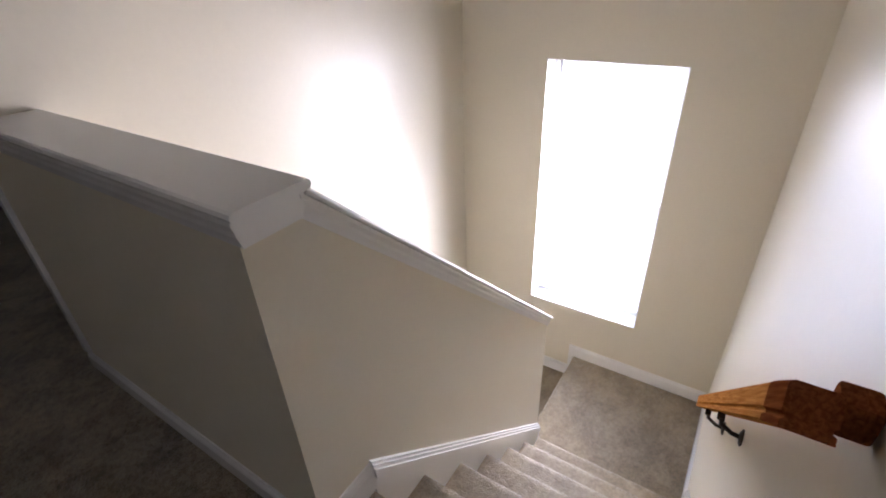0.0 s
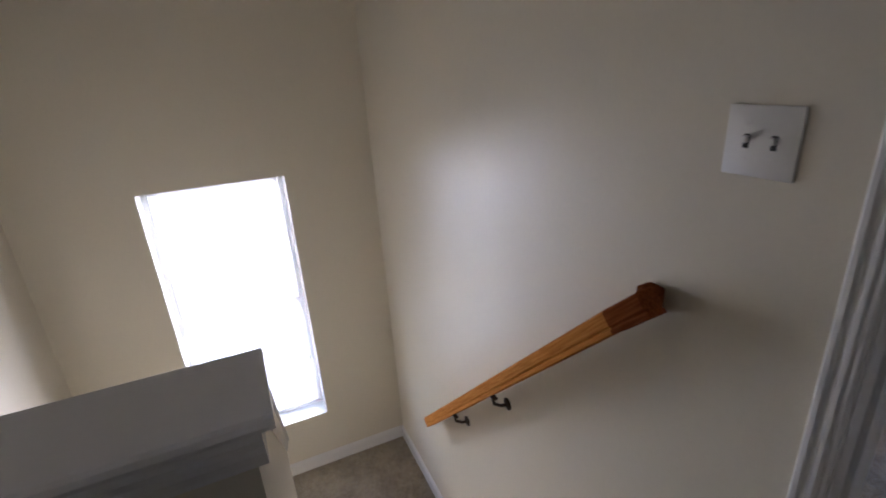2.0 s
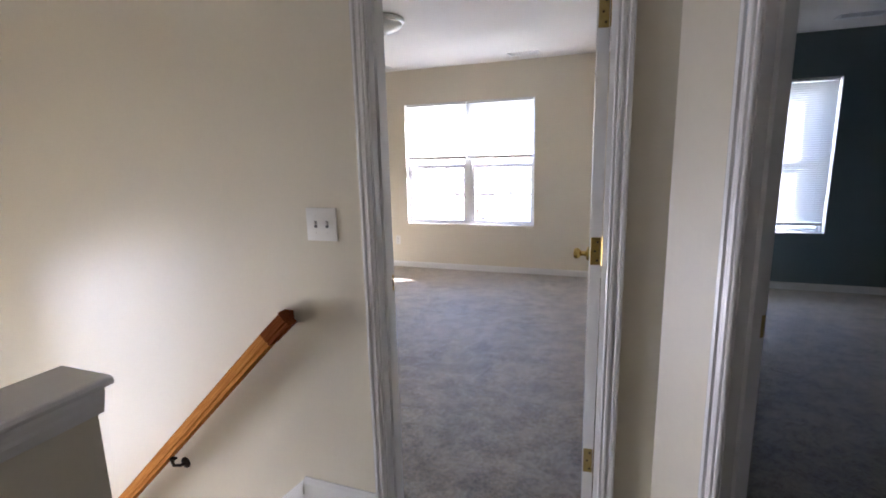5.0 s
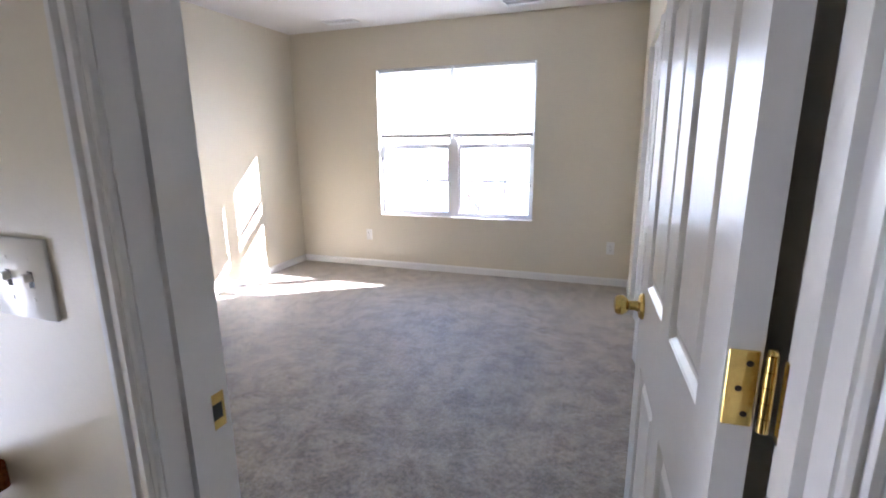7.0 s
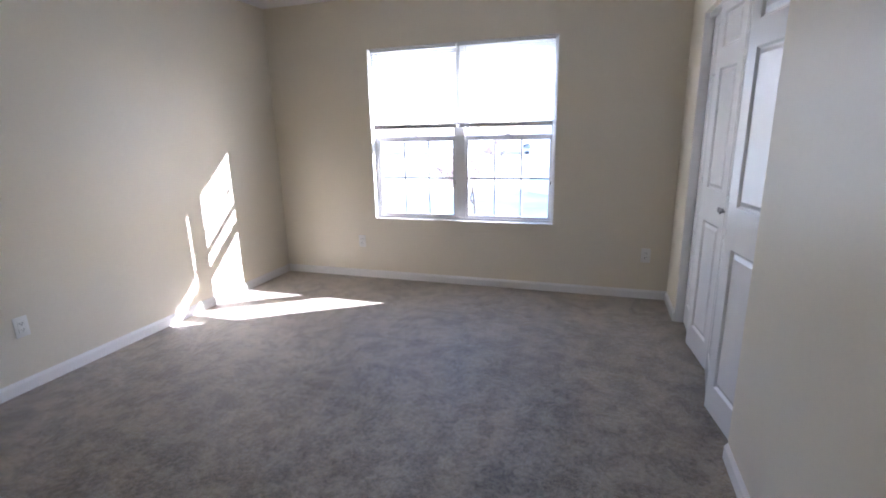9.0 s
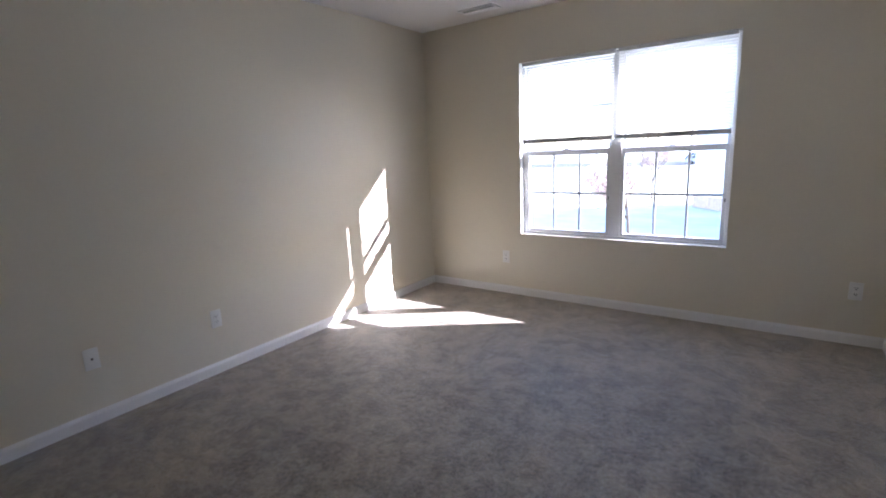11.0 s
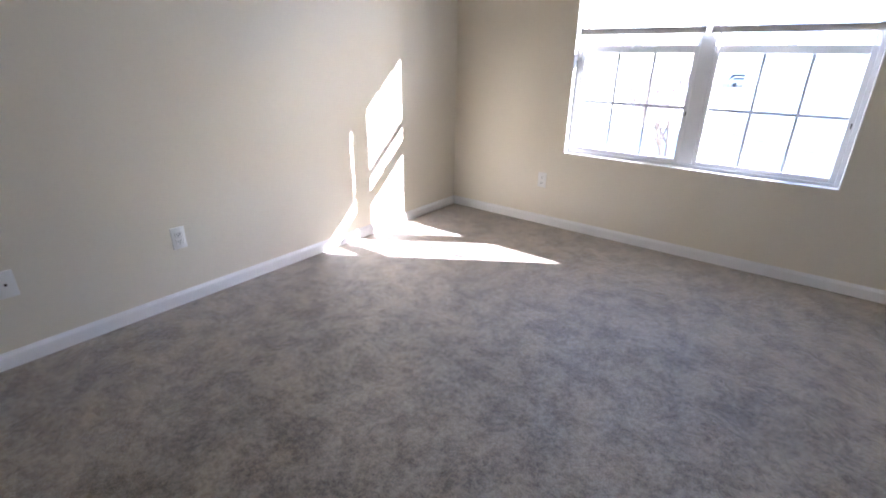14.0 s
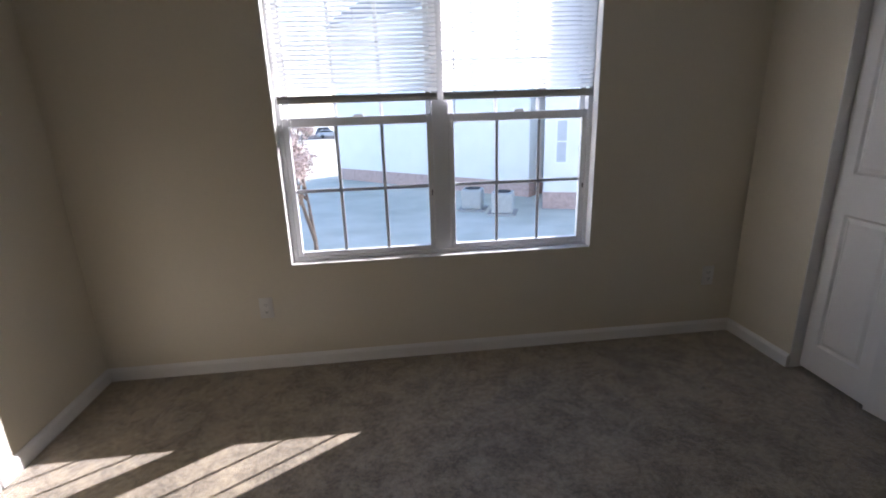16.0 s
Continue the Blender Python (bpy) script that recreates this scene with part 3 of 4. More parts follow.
# ---- windows ----
def window(name, place, w, h, units, label, grid, blinds, tilt, drop, vinyl=None, slats=None):
    """A vinyl double-hung window. place(a, d, z): along the wall, outwards, up from the opening's lower corner."""
    vinyl, slats = vinyl or VINYL, slats or SLAT
    win = tagged(new(name), label, "window", kind="structure")
    uw = (w - 0.085 * (units - 1)) / units

    def bar(bm, a0, a1, d0, d1, z0, z1):
        p = [place(a0, d0, z0), place(a1, d1, z1)]
        lo, hi = [min(p[0][k], p[1][k]) for k in range(3)], [max(p[0][k], p[1][k]) for k in range(3)]
        box(bm, lo[0], hi[0], lo[1], hi[1], lo[2], hi[2], 0.0025, 1)
    bm = bmesh.new()
    bar(bm, 0, 0.028, 0.062, 0.16, 0, h), bar(bm, w - 0.028, w, 0.062, 0.16, 0, h)
    bar(bm, 0.028, w - 0.028, 0.062, 0.16, 0, 0.022), bar(bm, 0.028, w - 0.028, 0.062, 0.16, h - 0.03, h)
    for u in range(1, units):
        bar(bm, u * (uw + 0.085) - 0.085, u * (uw + 0.085), 0.063, 0.15, 0.022, h - 0.03)
    # outer head bar, added to cut the sun and lower its patch's top
    bar(bm, 0, w, 0.161, 0.20, h - 0.05, h)
    part("window_frame", bm, vinyl, win)
    bm = bmesh.new()
    for a0, a1, d0, d1, z0, z1 in ((-0.0, w, 0.001, 0.062, 0.0, 0.004), (0, w, 0.001, 0.062, h - 0.004, h), (0, 0.004, 0.001, 0.062, 0.004, h - 0.004), (w - 0.004, w, 0.001, 0.062, 0.004, h - 0.004)):
        p = [place(a0, d0, z0), place(a1, d1, z1)]
        box(bm, *[f(p[0][k], p[1][k]) for k in range(3) for f in (min, max)])
    part("window_sill", bm, TRIM, win, "white painted reveal and sill")
    mid = 0.50 * h
    for u in range(units):
        a0 = u * (uw + 0.085) + (0.028 if u == 0 else 0.0)
        a1 = u * (uw + 0.085) + uw - (0.028 if u == units - 1 else 0.0)
        for low in (True, False):
            d0, d1 = (0.068, 0.096) if low else (0.108, 0.136)
            z0, z1 = (0.022, mid) if low else (mid - 0.045, h - 0.03)
            bm = bmesh.new()
            rl, rt = (0.026, 0.042) if low else (0.045, 0.03)
            bar(bm, a0, a0 + 0.027, d0, d1, z0, z1), bar(bm, a1 - 0.027, a1, d0, d1, z0, z1)
            bar(bm, a0 + 0.027, a1 - 0.027, d0, d1, z0, z0 + rl), bar(bm, a0 + 0.027, a1 - 0.027, d0, d1, z1 - rt, z1)
            s = part("sash", bm, vinyl, win)
            g0, g1, y0, y1 = a0 + 0.027, a1 - 0.027, z0 + rl, z1 - rt
            dm = (d0 + d1) / 2
            bm = bmesh.new()
            q = [bm.verts.new(place(a, dm + 0.008, z)) for a, z in ((g0, y0), (g1, y0), (g1, y1), (g0, y1))]
            bm.faces.new(q)
            pane = part("pane", bm, GLASS, s)
            pane.visible_shadow = False
            if grid:
                bm = bmesh.new()
                for k in (1, 2):
                    a = g0 + (g1 - g0) * k / 3
                    bar(bm, a - 0.009, a + 0.009, dm - 0.003, dm + 0.004, y0, y1)
                z = (y0 + y1) / 2
                bar(bm, g0, g1, dm - 0.0035, dm + 0.0045, z - 0.009, z + 0.009)
                part("grille", bm, GRILLE, s)
            if low:
                bm = bmesh.new()
                ac = (a0 + a1) / 2
                bar(bm, ac - 0.025, ac + 0.025, d0 + 0.004, d1, z1, z1 + 0.012)
                part("sash_lock", bm, VINYL, s)
                bm = bmesh.new()
                bar(bm, a1 - 0.012, a1 - 0.006, d0 - 0.006, d0, z0 + 0.42 * (z1 - z0), z0 + 0.42 * (z1 - z0) + 0.03)
                part("tilt_latch", bm, DARK, s)
        if blinds:
            b0, b1 = a0 - (0.006 if u == 0 else 0.031), a1 + (0.006 if u == units - 1 else 0.031)
            bl = thing("window_blind", "white mini blind drawn half way up, slats open", "blind", "window blinds", at=place((b0 + b1) / 2, 0.03, h))
            bm = bmesh.new()
            bar(bm, b0, b1, 0.012, 0.04, h - 0.030, h - 0.005)
            part("headrail", bm, BLIND, bl)
            bm = bmesh.new()
            bar(bm, b0 + 0.002, b1 - 0.002, 0.013, 0.039, drop - 0.008, drop + 0.012)
            part("bottom_rail", bm, BLIND, bl)
            for k in range(6):
                bm = bmesh.new()
                bar(bm, b0 + 0.003, b1 - 0.003, 0.0135, 0.0385, drop + 0.0125 + 0.0025 * k, drop + 0.0140 + 0.0025 * k)
                part("slat", bm, BLIND, bl)
            t = radians(tilt[u])
            z = drop + 0.045
            proto = None
            while z < h - 0.035:
                if proto is None:
                    bm = bmesh.new()
                    rows = []
                    for k in range(5):
                        s = (k / 4 - 0.5) * 0.025
                        crown = 0.0022 * (1 - (2 * k / 4 - 1) ** 2)
                        d, zz = s * math.cos(t) - crown * math.sin(t), s * math.sin(t) + crown * math.cos(t)
                        rows.append([bm.verts.new(Vector(place(a, 0.026 + d, zz)) - Vector(place(0, 0, 0))) for a in (b0 + 0.003, b1 - 0.003)])
                    for r, q in zip(rows, rows[1:]):
                        bm.faces.new((r[0], r[1], q[1], q[0]))
                    proto = mesh_of("slat", bm, slats, True)
                ob = new("slat", proto)
                ob.location = Vector(place(0, 0, z))
                ob.parent = bl
                ob.matrix_parent_inverse = bl.matrix_basis.inverted()
                z += 0.0205
            for f in (0.12, 0.5, 0.88):
                bm = bmesh.new()
                a = b0 + f * (b1 - b0)
                tube(bm, [place(a, 0.0125, drop), place(a, 0.0125, h - 0.03)], 0.0008, 5)
                tube(bm, [place(a, 0.0395, drop), place(a, 0.0395, h - 0.03)], 0.0008, 5)
                part("ladder_cord", bm, BLIND, bl)
            bm = bmesh.new()
            a = b0 + 0.055
            tube(bm, [place(a, 0.006, h - 0.03), place(a, 0.006, drop - 0.06), place(a + 0.002, 0.006, drop - 0.13)], 0.0026, 8)
            part("tilt_wand", bm, BLIND, bl, "clear plastic tilt wand")
    return win


window("window_1", lambda a, d, z: (WX0 + a, d, WZ0 + z), WX1 - WX0, WZ1 - WZ0, 2, "white vinyl double window with grilles between the panes", True, True, (40, -38), 0.805)
window("window_2", lambda a, d, z: (SX - (d if d < 0.03 else d + 0.09), SY0 + a, SZ0 + z), SY1 - SY0, SZ1 - SZ0, 1, "tall white vinyl stair window full of daylight", False, False, (68,), 0.865, GLAREVINYL)
window("window_3", lambda a, d, z: (4.60 + a, d, WZ0 + z), 0.815, WZ1 - WZ0, 1, "white vinyl window in the blue room with its blind down", False, True, (64,), 0.08, None, BLIND)

# ---- fittings ----
rail = thing("handrail", "varnished oak handrail on dark brackets along the stair wall", "handrail", at=(1.6, YH, 0.1))
RP = [(-0.020, 0.003), (-0.025, -0.001), (-0.026, -0.006), (-0.026, -0.034), (-0.022, -0.037), (-0.022, -0.041), (-0.026, -0.044), (-0.026, -0.053),
      (0.026, -0.053), (0.026, -0.044), (0.022, -0.041), (0.022, -0.037), (0.026, -0.034), (0.026, -0.006), (0.025, -0.001), (0.020, 0.003)]
RA, RB, RC = Vector((0.91, -4.168, -0.60)), Vector((2.28, -4.168, 0.742)), Vector((2.374, -4.168, 0.829))


def rail_piece(a, b, grow=1.0):
    bm = bmesh.new()
    up = (b - a).normalized().cross(Vector((0, 1, 0)))
    up = up if up.z > 0 else -up
    prism(bm, [(u * grow, v * grow) for u, v in RP], 0.0, 1.0, lambda u, v, s: a.lerp(b, s) + Vector((0, u, 0)) + up * v)
    return bm


part("rail", rail_piece(RA, RB), OAK, rail)
part("rail_end", rail_piece(RB, RC, 1.05), OAK_DARK, rail, "darker stained oak end piece")
bm = bmesh.new()
box(bm, RC.x - 0.050, RC.x - 0.006, -4.143, YH, RC.z - 0.066, RC.z - 0.012, 0.006)
part("wall_return", bm, OAK_DARK, rail, smooth=True)
for x in (1.303, 1.692):
    top = RA.lerp(RB, (x - RA.x) / (RB.x - RA.x))
    zt = top.z - 0.068
    bm = bmesh.new()
    lathe(bm, [(0.026, 0), (0.026, 0.004), (0.018, 0.008), (0.008, 0.010)], pose(x, YH, zt - 0.075, 90, 0, 0), 18)
    tube(bm, [(x, YH - 0.008, zt - 0.075), (x, YH - 0.03, zt - 0.072), (x, YH - 0.062, zt - 0.05), (x, YH - 0.070, zt - 0.01)], 0.007)
    box(bm, x - 0.028, x + 0.028, YH - 0.080, YH - 0.060, zt - 0.012, zt - 0.004, 0.001, 1)
    part("bracket", bm, BRONZE, rail, "dark bronze wall bracket", smooth=True)


def plate(name, label, place, w, h, kind):
    """A wall plate; place(a, o, z) gives the world from its centre."""
    p = thing(name, label, "wall plate", at=place(0, 0, 0))

    def slab(bm, a0, a1, o0, o1, z0, z1, bev=0.0):
        q = [place(a0, o0, z0), place(a1, o1, z1)]
        box(bm, *[f(q[0][k], q[1][k]) for k in range(3) for f in (min, max)], bev, 2)
    bm = bmesh.new()
    slab(bm, -w / 2, w / 2, 0, 0.006, -h / 2, h / 2, 0.0025)
    part("cover", bm, PLASTIC, p, smooth=True)
    if kind == "outlet":
        for s in (-1, 1):
            bm = bmesh.new()
            slab(bm, -0.017, 0.017, 0.005, 0.0075, s * 0.0195 - 0.014, s * 0.0195 + 0.014, 0.002)
            r = part("receptacle", bm, PLASTIC, p)
            bm = bmesh.new()
            for a in (-0.0065, 0.0065):
                slab(bm, a - 0.0012, a + 0.0012, 0.0072, 0.008, s * 0.0195 - 0.002, s * 0.0195 + 0.007)
            slab(bm, -0.0025, 0.0025, 0.0072, 0.008, s * 0.0195 - 0.010, s * 0.0195 - 0.005)
            part("slot", bm, DARK, r)
    if kind == "coax":
        bm = bmesh.new()
        slab(bm, -0.005, 0.005, 0.005, 0.014, -0.005, 0.005, 0.002)
        part("socket", bm, BRONZE, p)
    if kind == "switch":
        for a in (-0.0235, 0.0235):
            bm = bmesh.new()
            slab(bm, a - 0.0052, a + 0.0052, 0.0055, 0.0064, -0.012, 0.012)
            part("slot", bm, DARK, p)
            bm = bmesh.new()
            slab(bm, a - 0.0045, a + 0.0045, 0.006, 0.016, -0.002, 0.0095, 0.001)
            part("toggle", bm, PLASTIC, p)
            for z in (-0.030, 0.030):
                bm = bmesh.new()
                slab(bm, a - 0.003, a + 0.003, 0.0058, 0.0068, z - 0.003, z + 0.003)
                part("screw", bm, PLASTIC, p)
    return p


plate("switch_plate", "white double light switch plate on the stair wall", lambda a, o, z: (2.5195 + a, YH - o, 1.148 + z), 0.125, 0.119, "switch")
plate("power_outlet", "white duplex power outlet under the window", lambda a, o, z: (0.847 + a, -o, 0.350 + z), 0.07, 0.115, "outlet")
plate("power_outlet", "white duplex power outlet near the closet", lambda a, o, z: (3.33 + a, -o, 0.355 + z), 0.07, 0.115, "outlet")
plate("power_outlet", "white duplex power outlet on the sunlit wall", lambda a, o, z: (o, -2.355 + a, 0.360 + z), 0.07, 0.115, "outlet")
plate("power_outlet", "white duplex power outlet between closet and door", lambda a, o, z: (XE - o, -2.85 + a, 0.37 + z), 0.07, 0.115, "outlet")
plate("cable_outlet", "white wall plate with one cable socket", lambda a, o, z: (o, -3.04 + a, 0.360 + z), 0.07, 0.115, "coax")


def vent(x, y, label):
    v = thing("ceiling_vent", label, "vent", "ceiling vents", at=(x, y, H))
    bm = boxes((x - 0.16, x + 0.16, y - 0.075, y - 0.055, H - 0.008, H), (x - 0.16, x + 0.16, y + 0.055, y + 0.075, H - 0.008, H),
               (x - 0.16, x - 0.14, y - 0.055, y + 0.055, H - 0.008, H), (x + 0.14, x + 0.16, y - 0.055, y + 0.055, H - 0.008, H), (x - 0.006, x + 0.006, y - 0.055, y + 0.055, H - 0.008, H))
    part("frame", bm, VINYL, v)
    part("backing", boxes((x - 0.14, x + 0.14, y - 0.055, y + 0.055, H - 0.0015, H - 0.0005)), DARK, v)
    for i in range(7):
        c = y - 0.048 + 0.016 * i
        bm = bmesh.new()
        tilt = 0.006 if i < 4 else -0.006
        q = [bm.verts.new(p) for p in ((x - 0.14, c - tilt, H - 0.008), (x + 0.14, c - tilt, H - 0.008), (x + 0.14, c + tilt, H - 0.002), (x - 0.14, c + tilt, H - 0.002),
                                       (x - 0.14, c - tilt, H - 0.0095), (x + 0.14, c - tilt, H - 0.0095), (x + 0.14, c + tilt, H - 0.0035), (x - 0.14, c + tilt, H - 0.0035))]
        for f in ((0, 1, 2, 3), (7, 6, 5, 4), (0, 4, 5, 1), (2, 6, 7, 3)):
            bm.faces.new([q[k] for k in f])
        part("slat", bm, VINYL, v)


vent(2.53, -0.30, "white metal ceiling vent near the window")
vent(0.80, -0.29, "white metal ceiling vent in the corner")
vent(5.3, -0.5, "white metal ceiling vent in the blue room")
lamp = thing("ceiling_light", "flush ceiling light with an opal dome, unlit", "ceiling light", at=(1.75, -2.0, H))
bm = bmesh.new()
lathe(bm, [(0.165, H), (0.170, H - 0.010), (0.165, H - 0.030), (0.150, H - 0.035)], Matrix.Translation((1.75, -2.0, 0)), 40)
part("rim", bm, NICKEL, lamp, "brushed metal rim", smooth=True)
bm = bmesh.new()
lathe(bm, [(0.150 * math.cos(a), H - 0.034 - 0.075 * math.sin(a)) for a in [i * math.pi / 2 / 8 for i in range(8)]], Matrix.Translation((1.75, -2.0, 0)), 40)
part("shade", bm, OPAL, lamp, "opal glass dome", smooth=True)
bm = bmesh.new()
lathe(bm, [(0.012, H - 0.106), (0.010, H - 0.112), (0.004, H - 0.120)], Matrix.Translation((1.75, -2.0, 0)), 14)
part("finial", bm, NICKEL, lamp, smooth=True)

# hanging cloth in the unlit room
cloth = thing("curtain", "grey curtain hanging in the unlit room", "curtain", at=(2.1, -6.75, 2.0))
bm = bmesh.new()
cols = []
for i in range(61):
    x = 1.75 + 0.67 * i / 60
    cols.append([bm.verts.new((x, -6.75 + 0.035 * math.sin(i * 0.75) * (0.4 + 0.6 * (2.0 - z) / 1.8), z)) for z in (0.13 + 0.01 * math.sin(i * 0.4), 0.8, 1.4, 2.02)])
for a, b in zip(cols, cols[1:]):
    for k in range(3):
        bm.faces.new((a[k], b[k], b[k + 1], a[k + 1]))
c = part("cloth", bm, GREYCLOTH, cloth, smooth=True)
so = c.modifiers.new("thick", "SOLIDIFY")
so.thickness = 0.004
bm = bmesh.new()
tube(bm, [(1.0, -6.75, 2.04), (2.5, -6.75, 2.04)], 0.0125)
part("rod", bm, NICKEL, cloth, smooth=True)


# ---- outside ----
G = -3.1
structure("ground", boxes((-400, 400, -400, 600, G - 0.5, G)), GRASS, "lawn between the houses, its colour paled for window glare", "ground")
structure("road", boxes((-60, 40, 84, 104, G, G + 0.03)), ASPHALT, "grey asphalt parking road beyond the lawn", "road")
structure("pavement", boxes((-60, 40, 78, 80, G, G + 0.06)), CONCRETE, "pale concrete walk beside the road", "pavement")

# added slab: whitens the stair window's lower view and brightens the stairwell
structure("pavement", boxes((-7.5, -0.4, -14, 4, G, G + 0.05)), BOUNCE_GROUND, "added pale slab that whitens the stair window's lower view", "pavement")


def house(label, origin, turn, length, depth, height, wins, courses=0, base=0.75):
    """A sided house on a brick base, its front along local x facing local -y."""
    h = thing("house", label, "house", at=origin)
    m = Matrix.Translation(origin) @ Matrix.Rotation(radians(turn), 4, "Z")

    def put(name, bm, material, parent=h, lab=""):
        bmesh.ops.transform(bm, matrix=m, verts=bm.verts)
        return part(name, bm, material, parent, lab)
    put("wall", boxes((0, length, 0, depth, base, height)), SIDING)
    if base > 0.2:
        put("foundation", boxes((-0.03, length + 0.03, -0.03, depth, 0, base)), BRICK, lab="red brick base")
    bm = bmesh.new()
    prism(bm, [(-0.4, height), (depth + 0.4, height), (depth / 2, height + depth * 0.30)], -0.4, length + 0.4, lambda u, v, s: (s, u, v))
    put("roof", bm, SHINGLE)
    put("gutter", boxes((-0.4, length + 0.4, -0.5, -0.4, height - 0.12, height)), VINYL)
    z = base + 0.2
    while z < height - 0.1 and courses:
        bm = bmesh.new()
        prism(bm, [(0.0, z), (-0.014, z), (-0.002, z + 0.195), (0.0, z + 0.195)], 0.06, length - 0.06, lambda u, v, s: (s, u, v))
        put("siding_board", bm, SIDING)
        z += 0.2
    for x, z, w, hh in wins:
        bm = boxes((x, x + w, -0.07, 0.0, z, z + 0.08), (x, x + w, -0.07, 0.0, z + hh - 0.08, z + hh), (x, x + 0.08, -0.07, 0.0, z + 0.08, z + hh - 0.08),
                   (x + w - 0.08, x + w, -0.07, 0.0, z + 0.08, z + hh - 0.08), (x + 0.08, x + w - 0.08, -0.06, 0.0, z + hh / 2 - 0.03, z + hh / 2 + 0.03))
        f = put("window", bm, VINYL)
        put("pane", boxes((x + 0.08, x + w - 0.08, -0.03, -0.016, z + 0.08, z + hh - 0.08)), HOUSEPANE, f)
    return h


house("white sided house with a red brick base across the lawn", (-1.8, 31.0, G), -44.7, 14.5, 9, 9.6,
      [], courses=1)
house("white sided wing with a tall narrow window", (8.3, 17.9, G), -20, 7, 9, 7.4, [(0.45, 2.0, 0.55, 1.9), (3.2, 2.0, 1.0, 1.7)], courses=1)
# added, not a known house: big white wall so the stair window reads white
house("added white house front that fills the stair window with white", (-7.5, -12.5, G), 90, 19, 8, 8.4, [], courses=1, base=0.0)


def ac_unit(x, y, turn):
    a = thing("air_conditioner", "pale metal outdoor air conditioner with a round fan guard", "air conditioner", "outdoor units", at=(x, y, G))
    m = Matrix.Translation((x, y, G)) @ Matrix.Rotation(radians(turn), 4, "Z")

    def put(name, bm, material, lab="", smooth=False):
        bmesh.ops.transform(bm, matrix=m, verts=bm.verts)
        return part(name, bm, material, a, lab, smooth)
    put("slab", boxes((-0.6, 0.6, -0.6, 0.6, 0, 0.08)), CONCRETE)
    bm = bmesh.new()
    box(bm, -0.45, 0.45, -0.45, 0.45, 0.08, 0.95, 0.05)
    put("cabinet", bm, METAL_GREY)
    for k in range(9):
        put("louvre", boxes((-0.40, 0.40, -0.462, -0.448, 0.16 + 0.08 * k, 0.195 + 0.08 * k)), METAL_GREY)
    bm = bmesh.new()
    lathe(bm, [(0.36, 0.951), (0.34, 0.985), (0.10, 1.0), (0.02, 1.0)], Matrix.Identity(4), 28)
    put("fan_guard", bm, DARK, "dark fan guard", True)


ac_unit(6.35, 17.4, -20)
ac_unit(5.25, 18.6, -20)


def tree(name, label, x, y, height, spread, leaves, seed):
    """A small tree: tapered trunk, limbs that fork, and many single leaves."""
    rnd = random.Random(seed)
    t = thing(name, label, "tree", at=(x, y, G))
    bm = bmesh.new()
    tips = []

    def grow(p, d, length, r, depth):
        q = p + d * length
        n = 6
        za, zb = d.to_track_quat("Z", "Y"), d.to_track_quat("Z", "Y")
        ra = [bm.verts.new(p + za @ Vector((r * math.cos(k * math.tau / n), r * math.sin(k * math.tau / n), 0))) for k in range(n)]
        rb = [bm.verts.new(q + zb @ Vector((0.62 * r * math.cos(k * math.tau / n), 0.62 * r * math.sin(k * math.tau / n), 0))) for k in range(n)]
        for k in range(n):
            bm.faces.new((ra[k], ra[(k + 1) % n], rb[(k + 1) % n], rb[k]))
        if depth == 0:
            tips.append((p, q))
            return
        for k in range(3 if depth > 2 else 2 + (rnd.random() < 0.5)):
            e = (d + Vector((rnd.uniform(-1, 1), rnd.uniform(-1, 1), rnd.uniform(-0.25, 0.7))) * spread).normalized()
            grow(q, e, length * rnd.uniform(0.62, 0.85), r * 0.62, depth - 1)
    grow(Vector((x, y, G)), Vector((0, 0, 1)), height * 0.3, height * 0.02, 4)
    part("trunk", bm, BARK, t)
    verts, faces = [], []
    for k in range(leaves):
        a, b = rnd.choice(tips)
        c = a.lerp(b, rnd.random()) + Vector((rnd.gauss(0, 0.09), rnd.gauss(0, 0.09), rnd.gauss(0, 0.09))) * height * 0.35
        u = Vector((rnd.uniform(-1, 1), rnd.uniform(-1, 1), rnd.uniform(-1, 1))).normalized()
        v = u.orthogonal().normalized()
        s = rnd.uniform(0.03, 0.06)
        i = len(verts)
        verts += [c - u * s, c + v * s * 0.45, c + u * s, c - v * s * 0.45]
        faces.append((i, i + 1, i + 2, i + 3))
    me = bpy.data.meshes.new("crown")
    me.from_pydata(verts, [], faces)
    me.materials.append(LEAF)
    ob = new("crown", me)
    ob.parent = t
    ob.matrix_parent_inverse = t.matrix_basis.inverted()
    tagged(ob, kind="stuff")
    return t


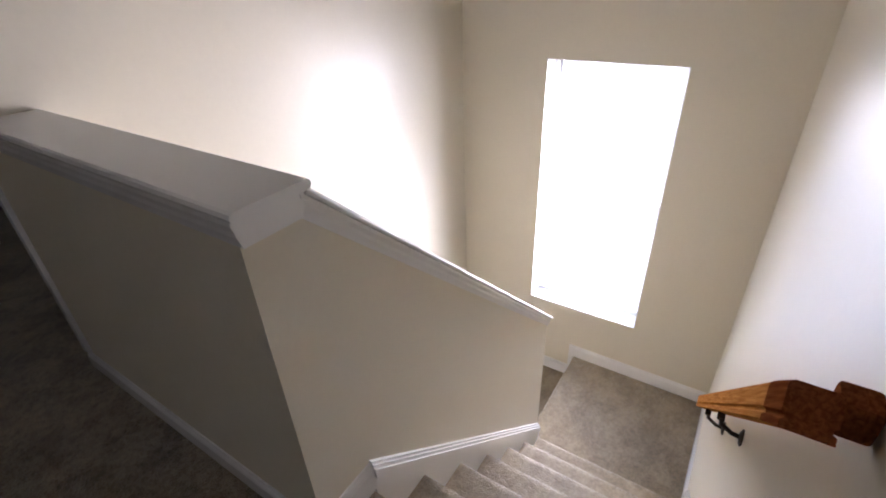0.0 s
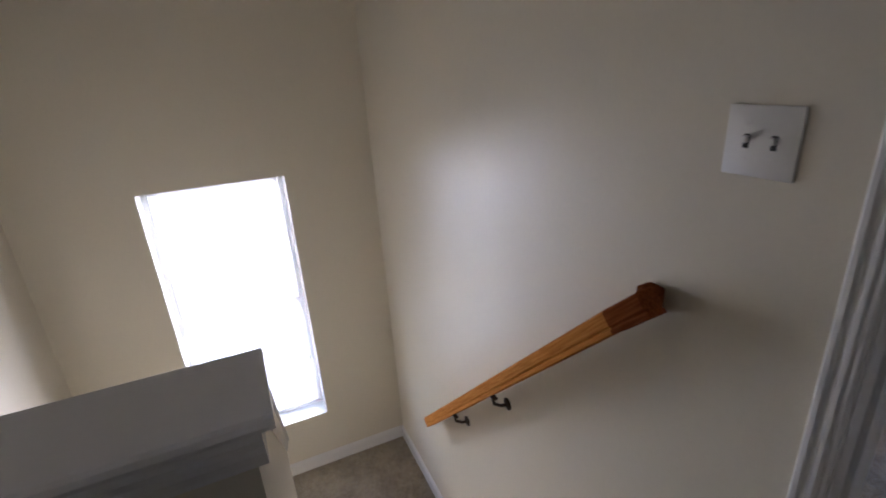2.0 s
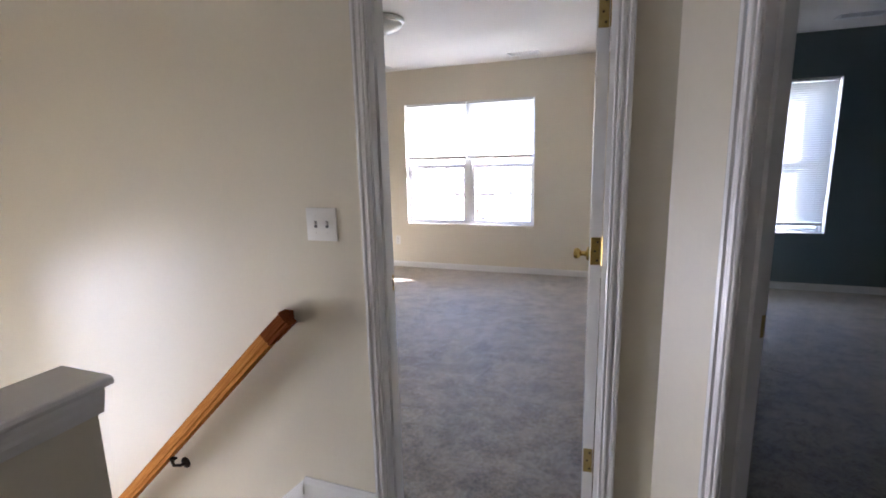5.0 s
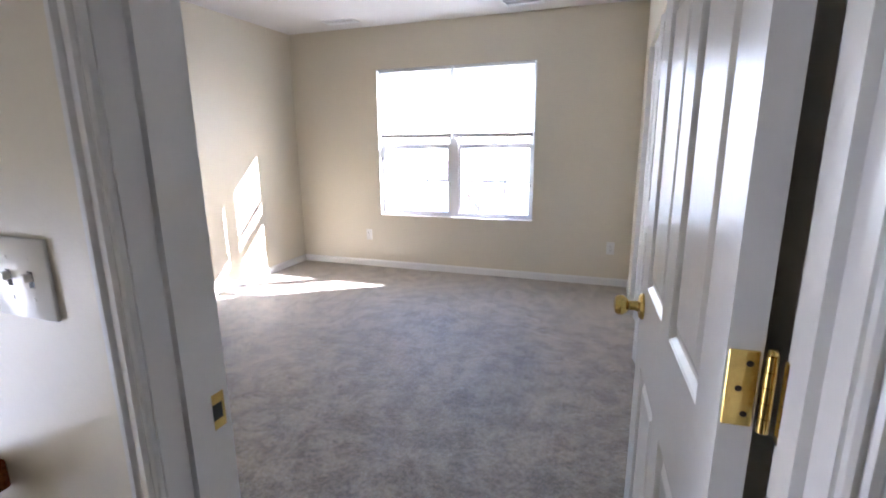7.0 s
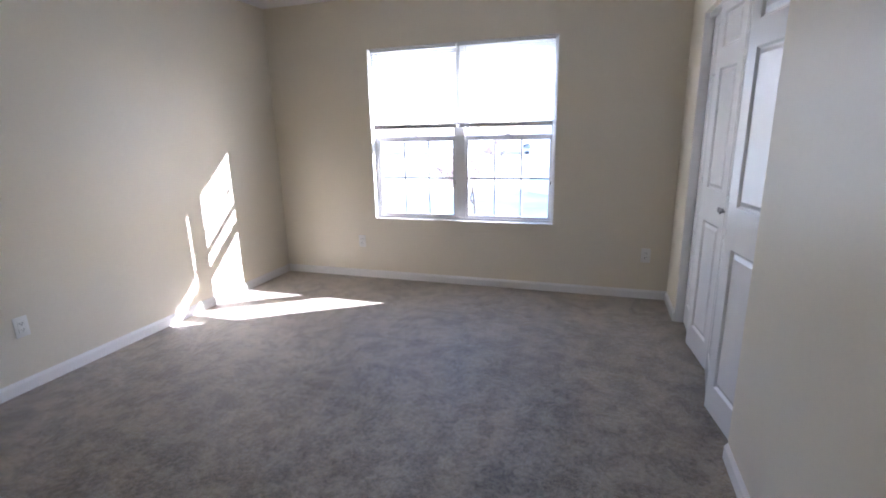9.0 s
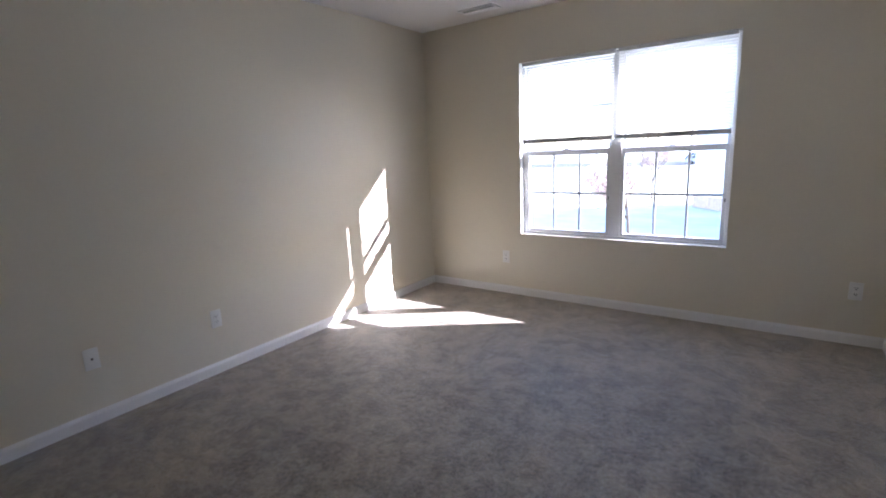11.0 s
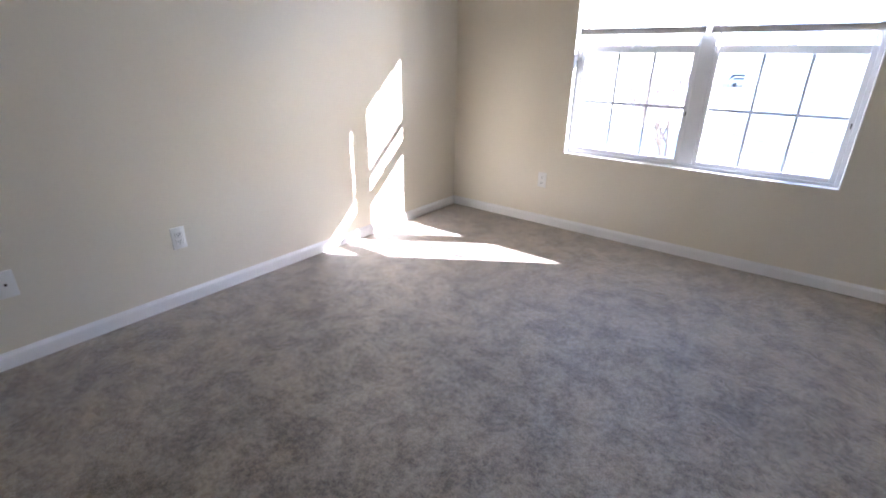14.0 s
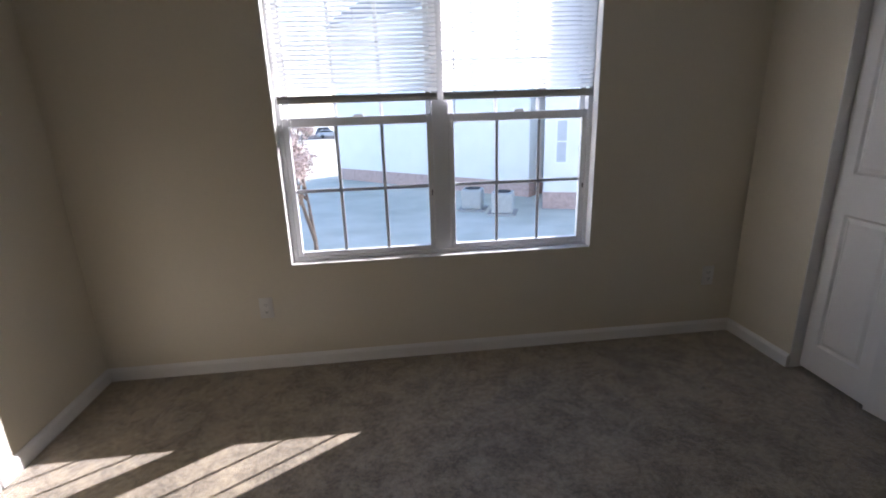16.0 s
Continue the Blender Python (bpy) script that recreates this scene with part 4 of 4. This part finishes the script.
tree("tree", "pale reddish shrub tree far across the lawn", -5.2, 35.0, 4.2, 0.8, 5000, 5)
tree("tree", "bare brown shrub close to the house, full of twigs", -0.45, 9.6, 4.3, 0.5, 3800, 21)
tree("tree", "leafless street tree near the parked cars", -14.0, 70.0, 7.5, 0.6, 1200, 8)


def car(x, y, turn, paint, label, tall):
    c = thing("car", label, "car", "parked cars", at=(x, y, G))
    m = Matrix.Translation((x, y, G + 0.03)) @ Matrix.Rotation(radians(turn), 4, "Z")

    def put(name, bm, material, parent=c, lab="", smooth=False):
        bmesh.ops.transform(bm, matrix=m, verts=bm.verts)
        return part(name, bm, material, parent, lab, smooth)
    bm = bmesh.new()
    side = [(-2.3, 0.35), (2.3, 0.35), (2.35, 0.75), (1.5, 0.98), (0.75, 1.05), (0.15, tall), (-1.7, tall), (-2.2, 1.02), (-2.35, 0.8)]
    prism(bm, side, -0.9, 0.9, lambda u, v, s: (u, s * (0.86 if v > 1.2 else 1), v))
    body = put("body", bm, paint)
    for s in (-1, 1):
        bm = bmesh.new()
        prism(bm, [(0.6, 1.06), (0.08, tall - 0.08), (-1.6, tall - 0.08), (-1.95, 1.06)], s * 0.80, s * 0.905, lambda u, v, q: (u, q * (0.93 if v > 1.2 else 1), v))
        put("side_window", bm, DARK, body)
    for wx in (-1.45, 1.45):
        for s in (-1, 1):
            bm = bmesh.new()
            lathe(bm, [(0.20, -0.1), (0.33, -0.1), (0.33, 0.1), (0.20, 0.1)], pose(wx, s * 0.82, 0.33, 90, 0, 0), 20)
            w = put("wheel", bm, RUBBER)
            bm = bmesh.new()
            lathe(bm, [(0.20, -0.06), (0.20, 0.06), (0.05, 0.08)], pose(wx, s * 0.84, 0.33, 90, 0, 0), 16)
            put("rim", bm, CARSILVER, w)
    for s in (-0.6, 0.6):
        put("headlight", boxes((2.28, 2.37, s - 0.2, s + 0.2, 0.66, 0.8)), OPAL)


car(-9.8, 94, 8, CARPAINT, "dark blue parked car with tinted windows", 1.75)
car(-8.6, 88, 5, CARSILVER, "silver parked car beside the road", 1.45)
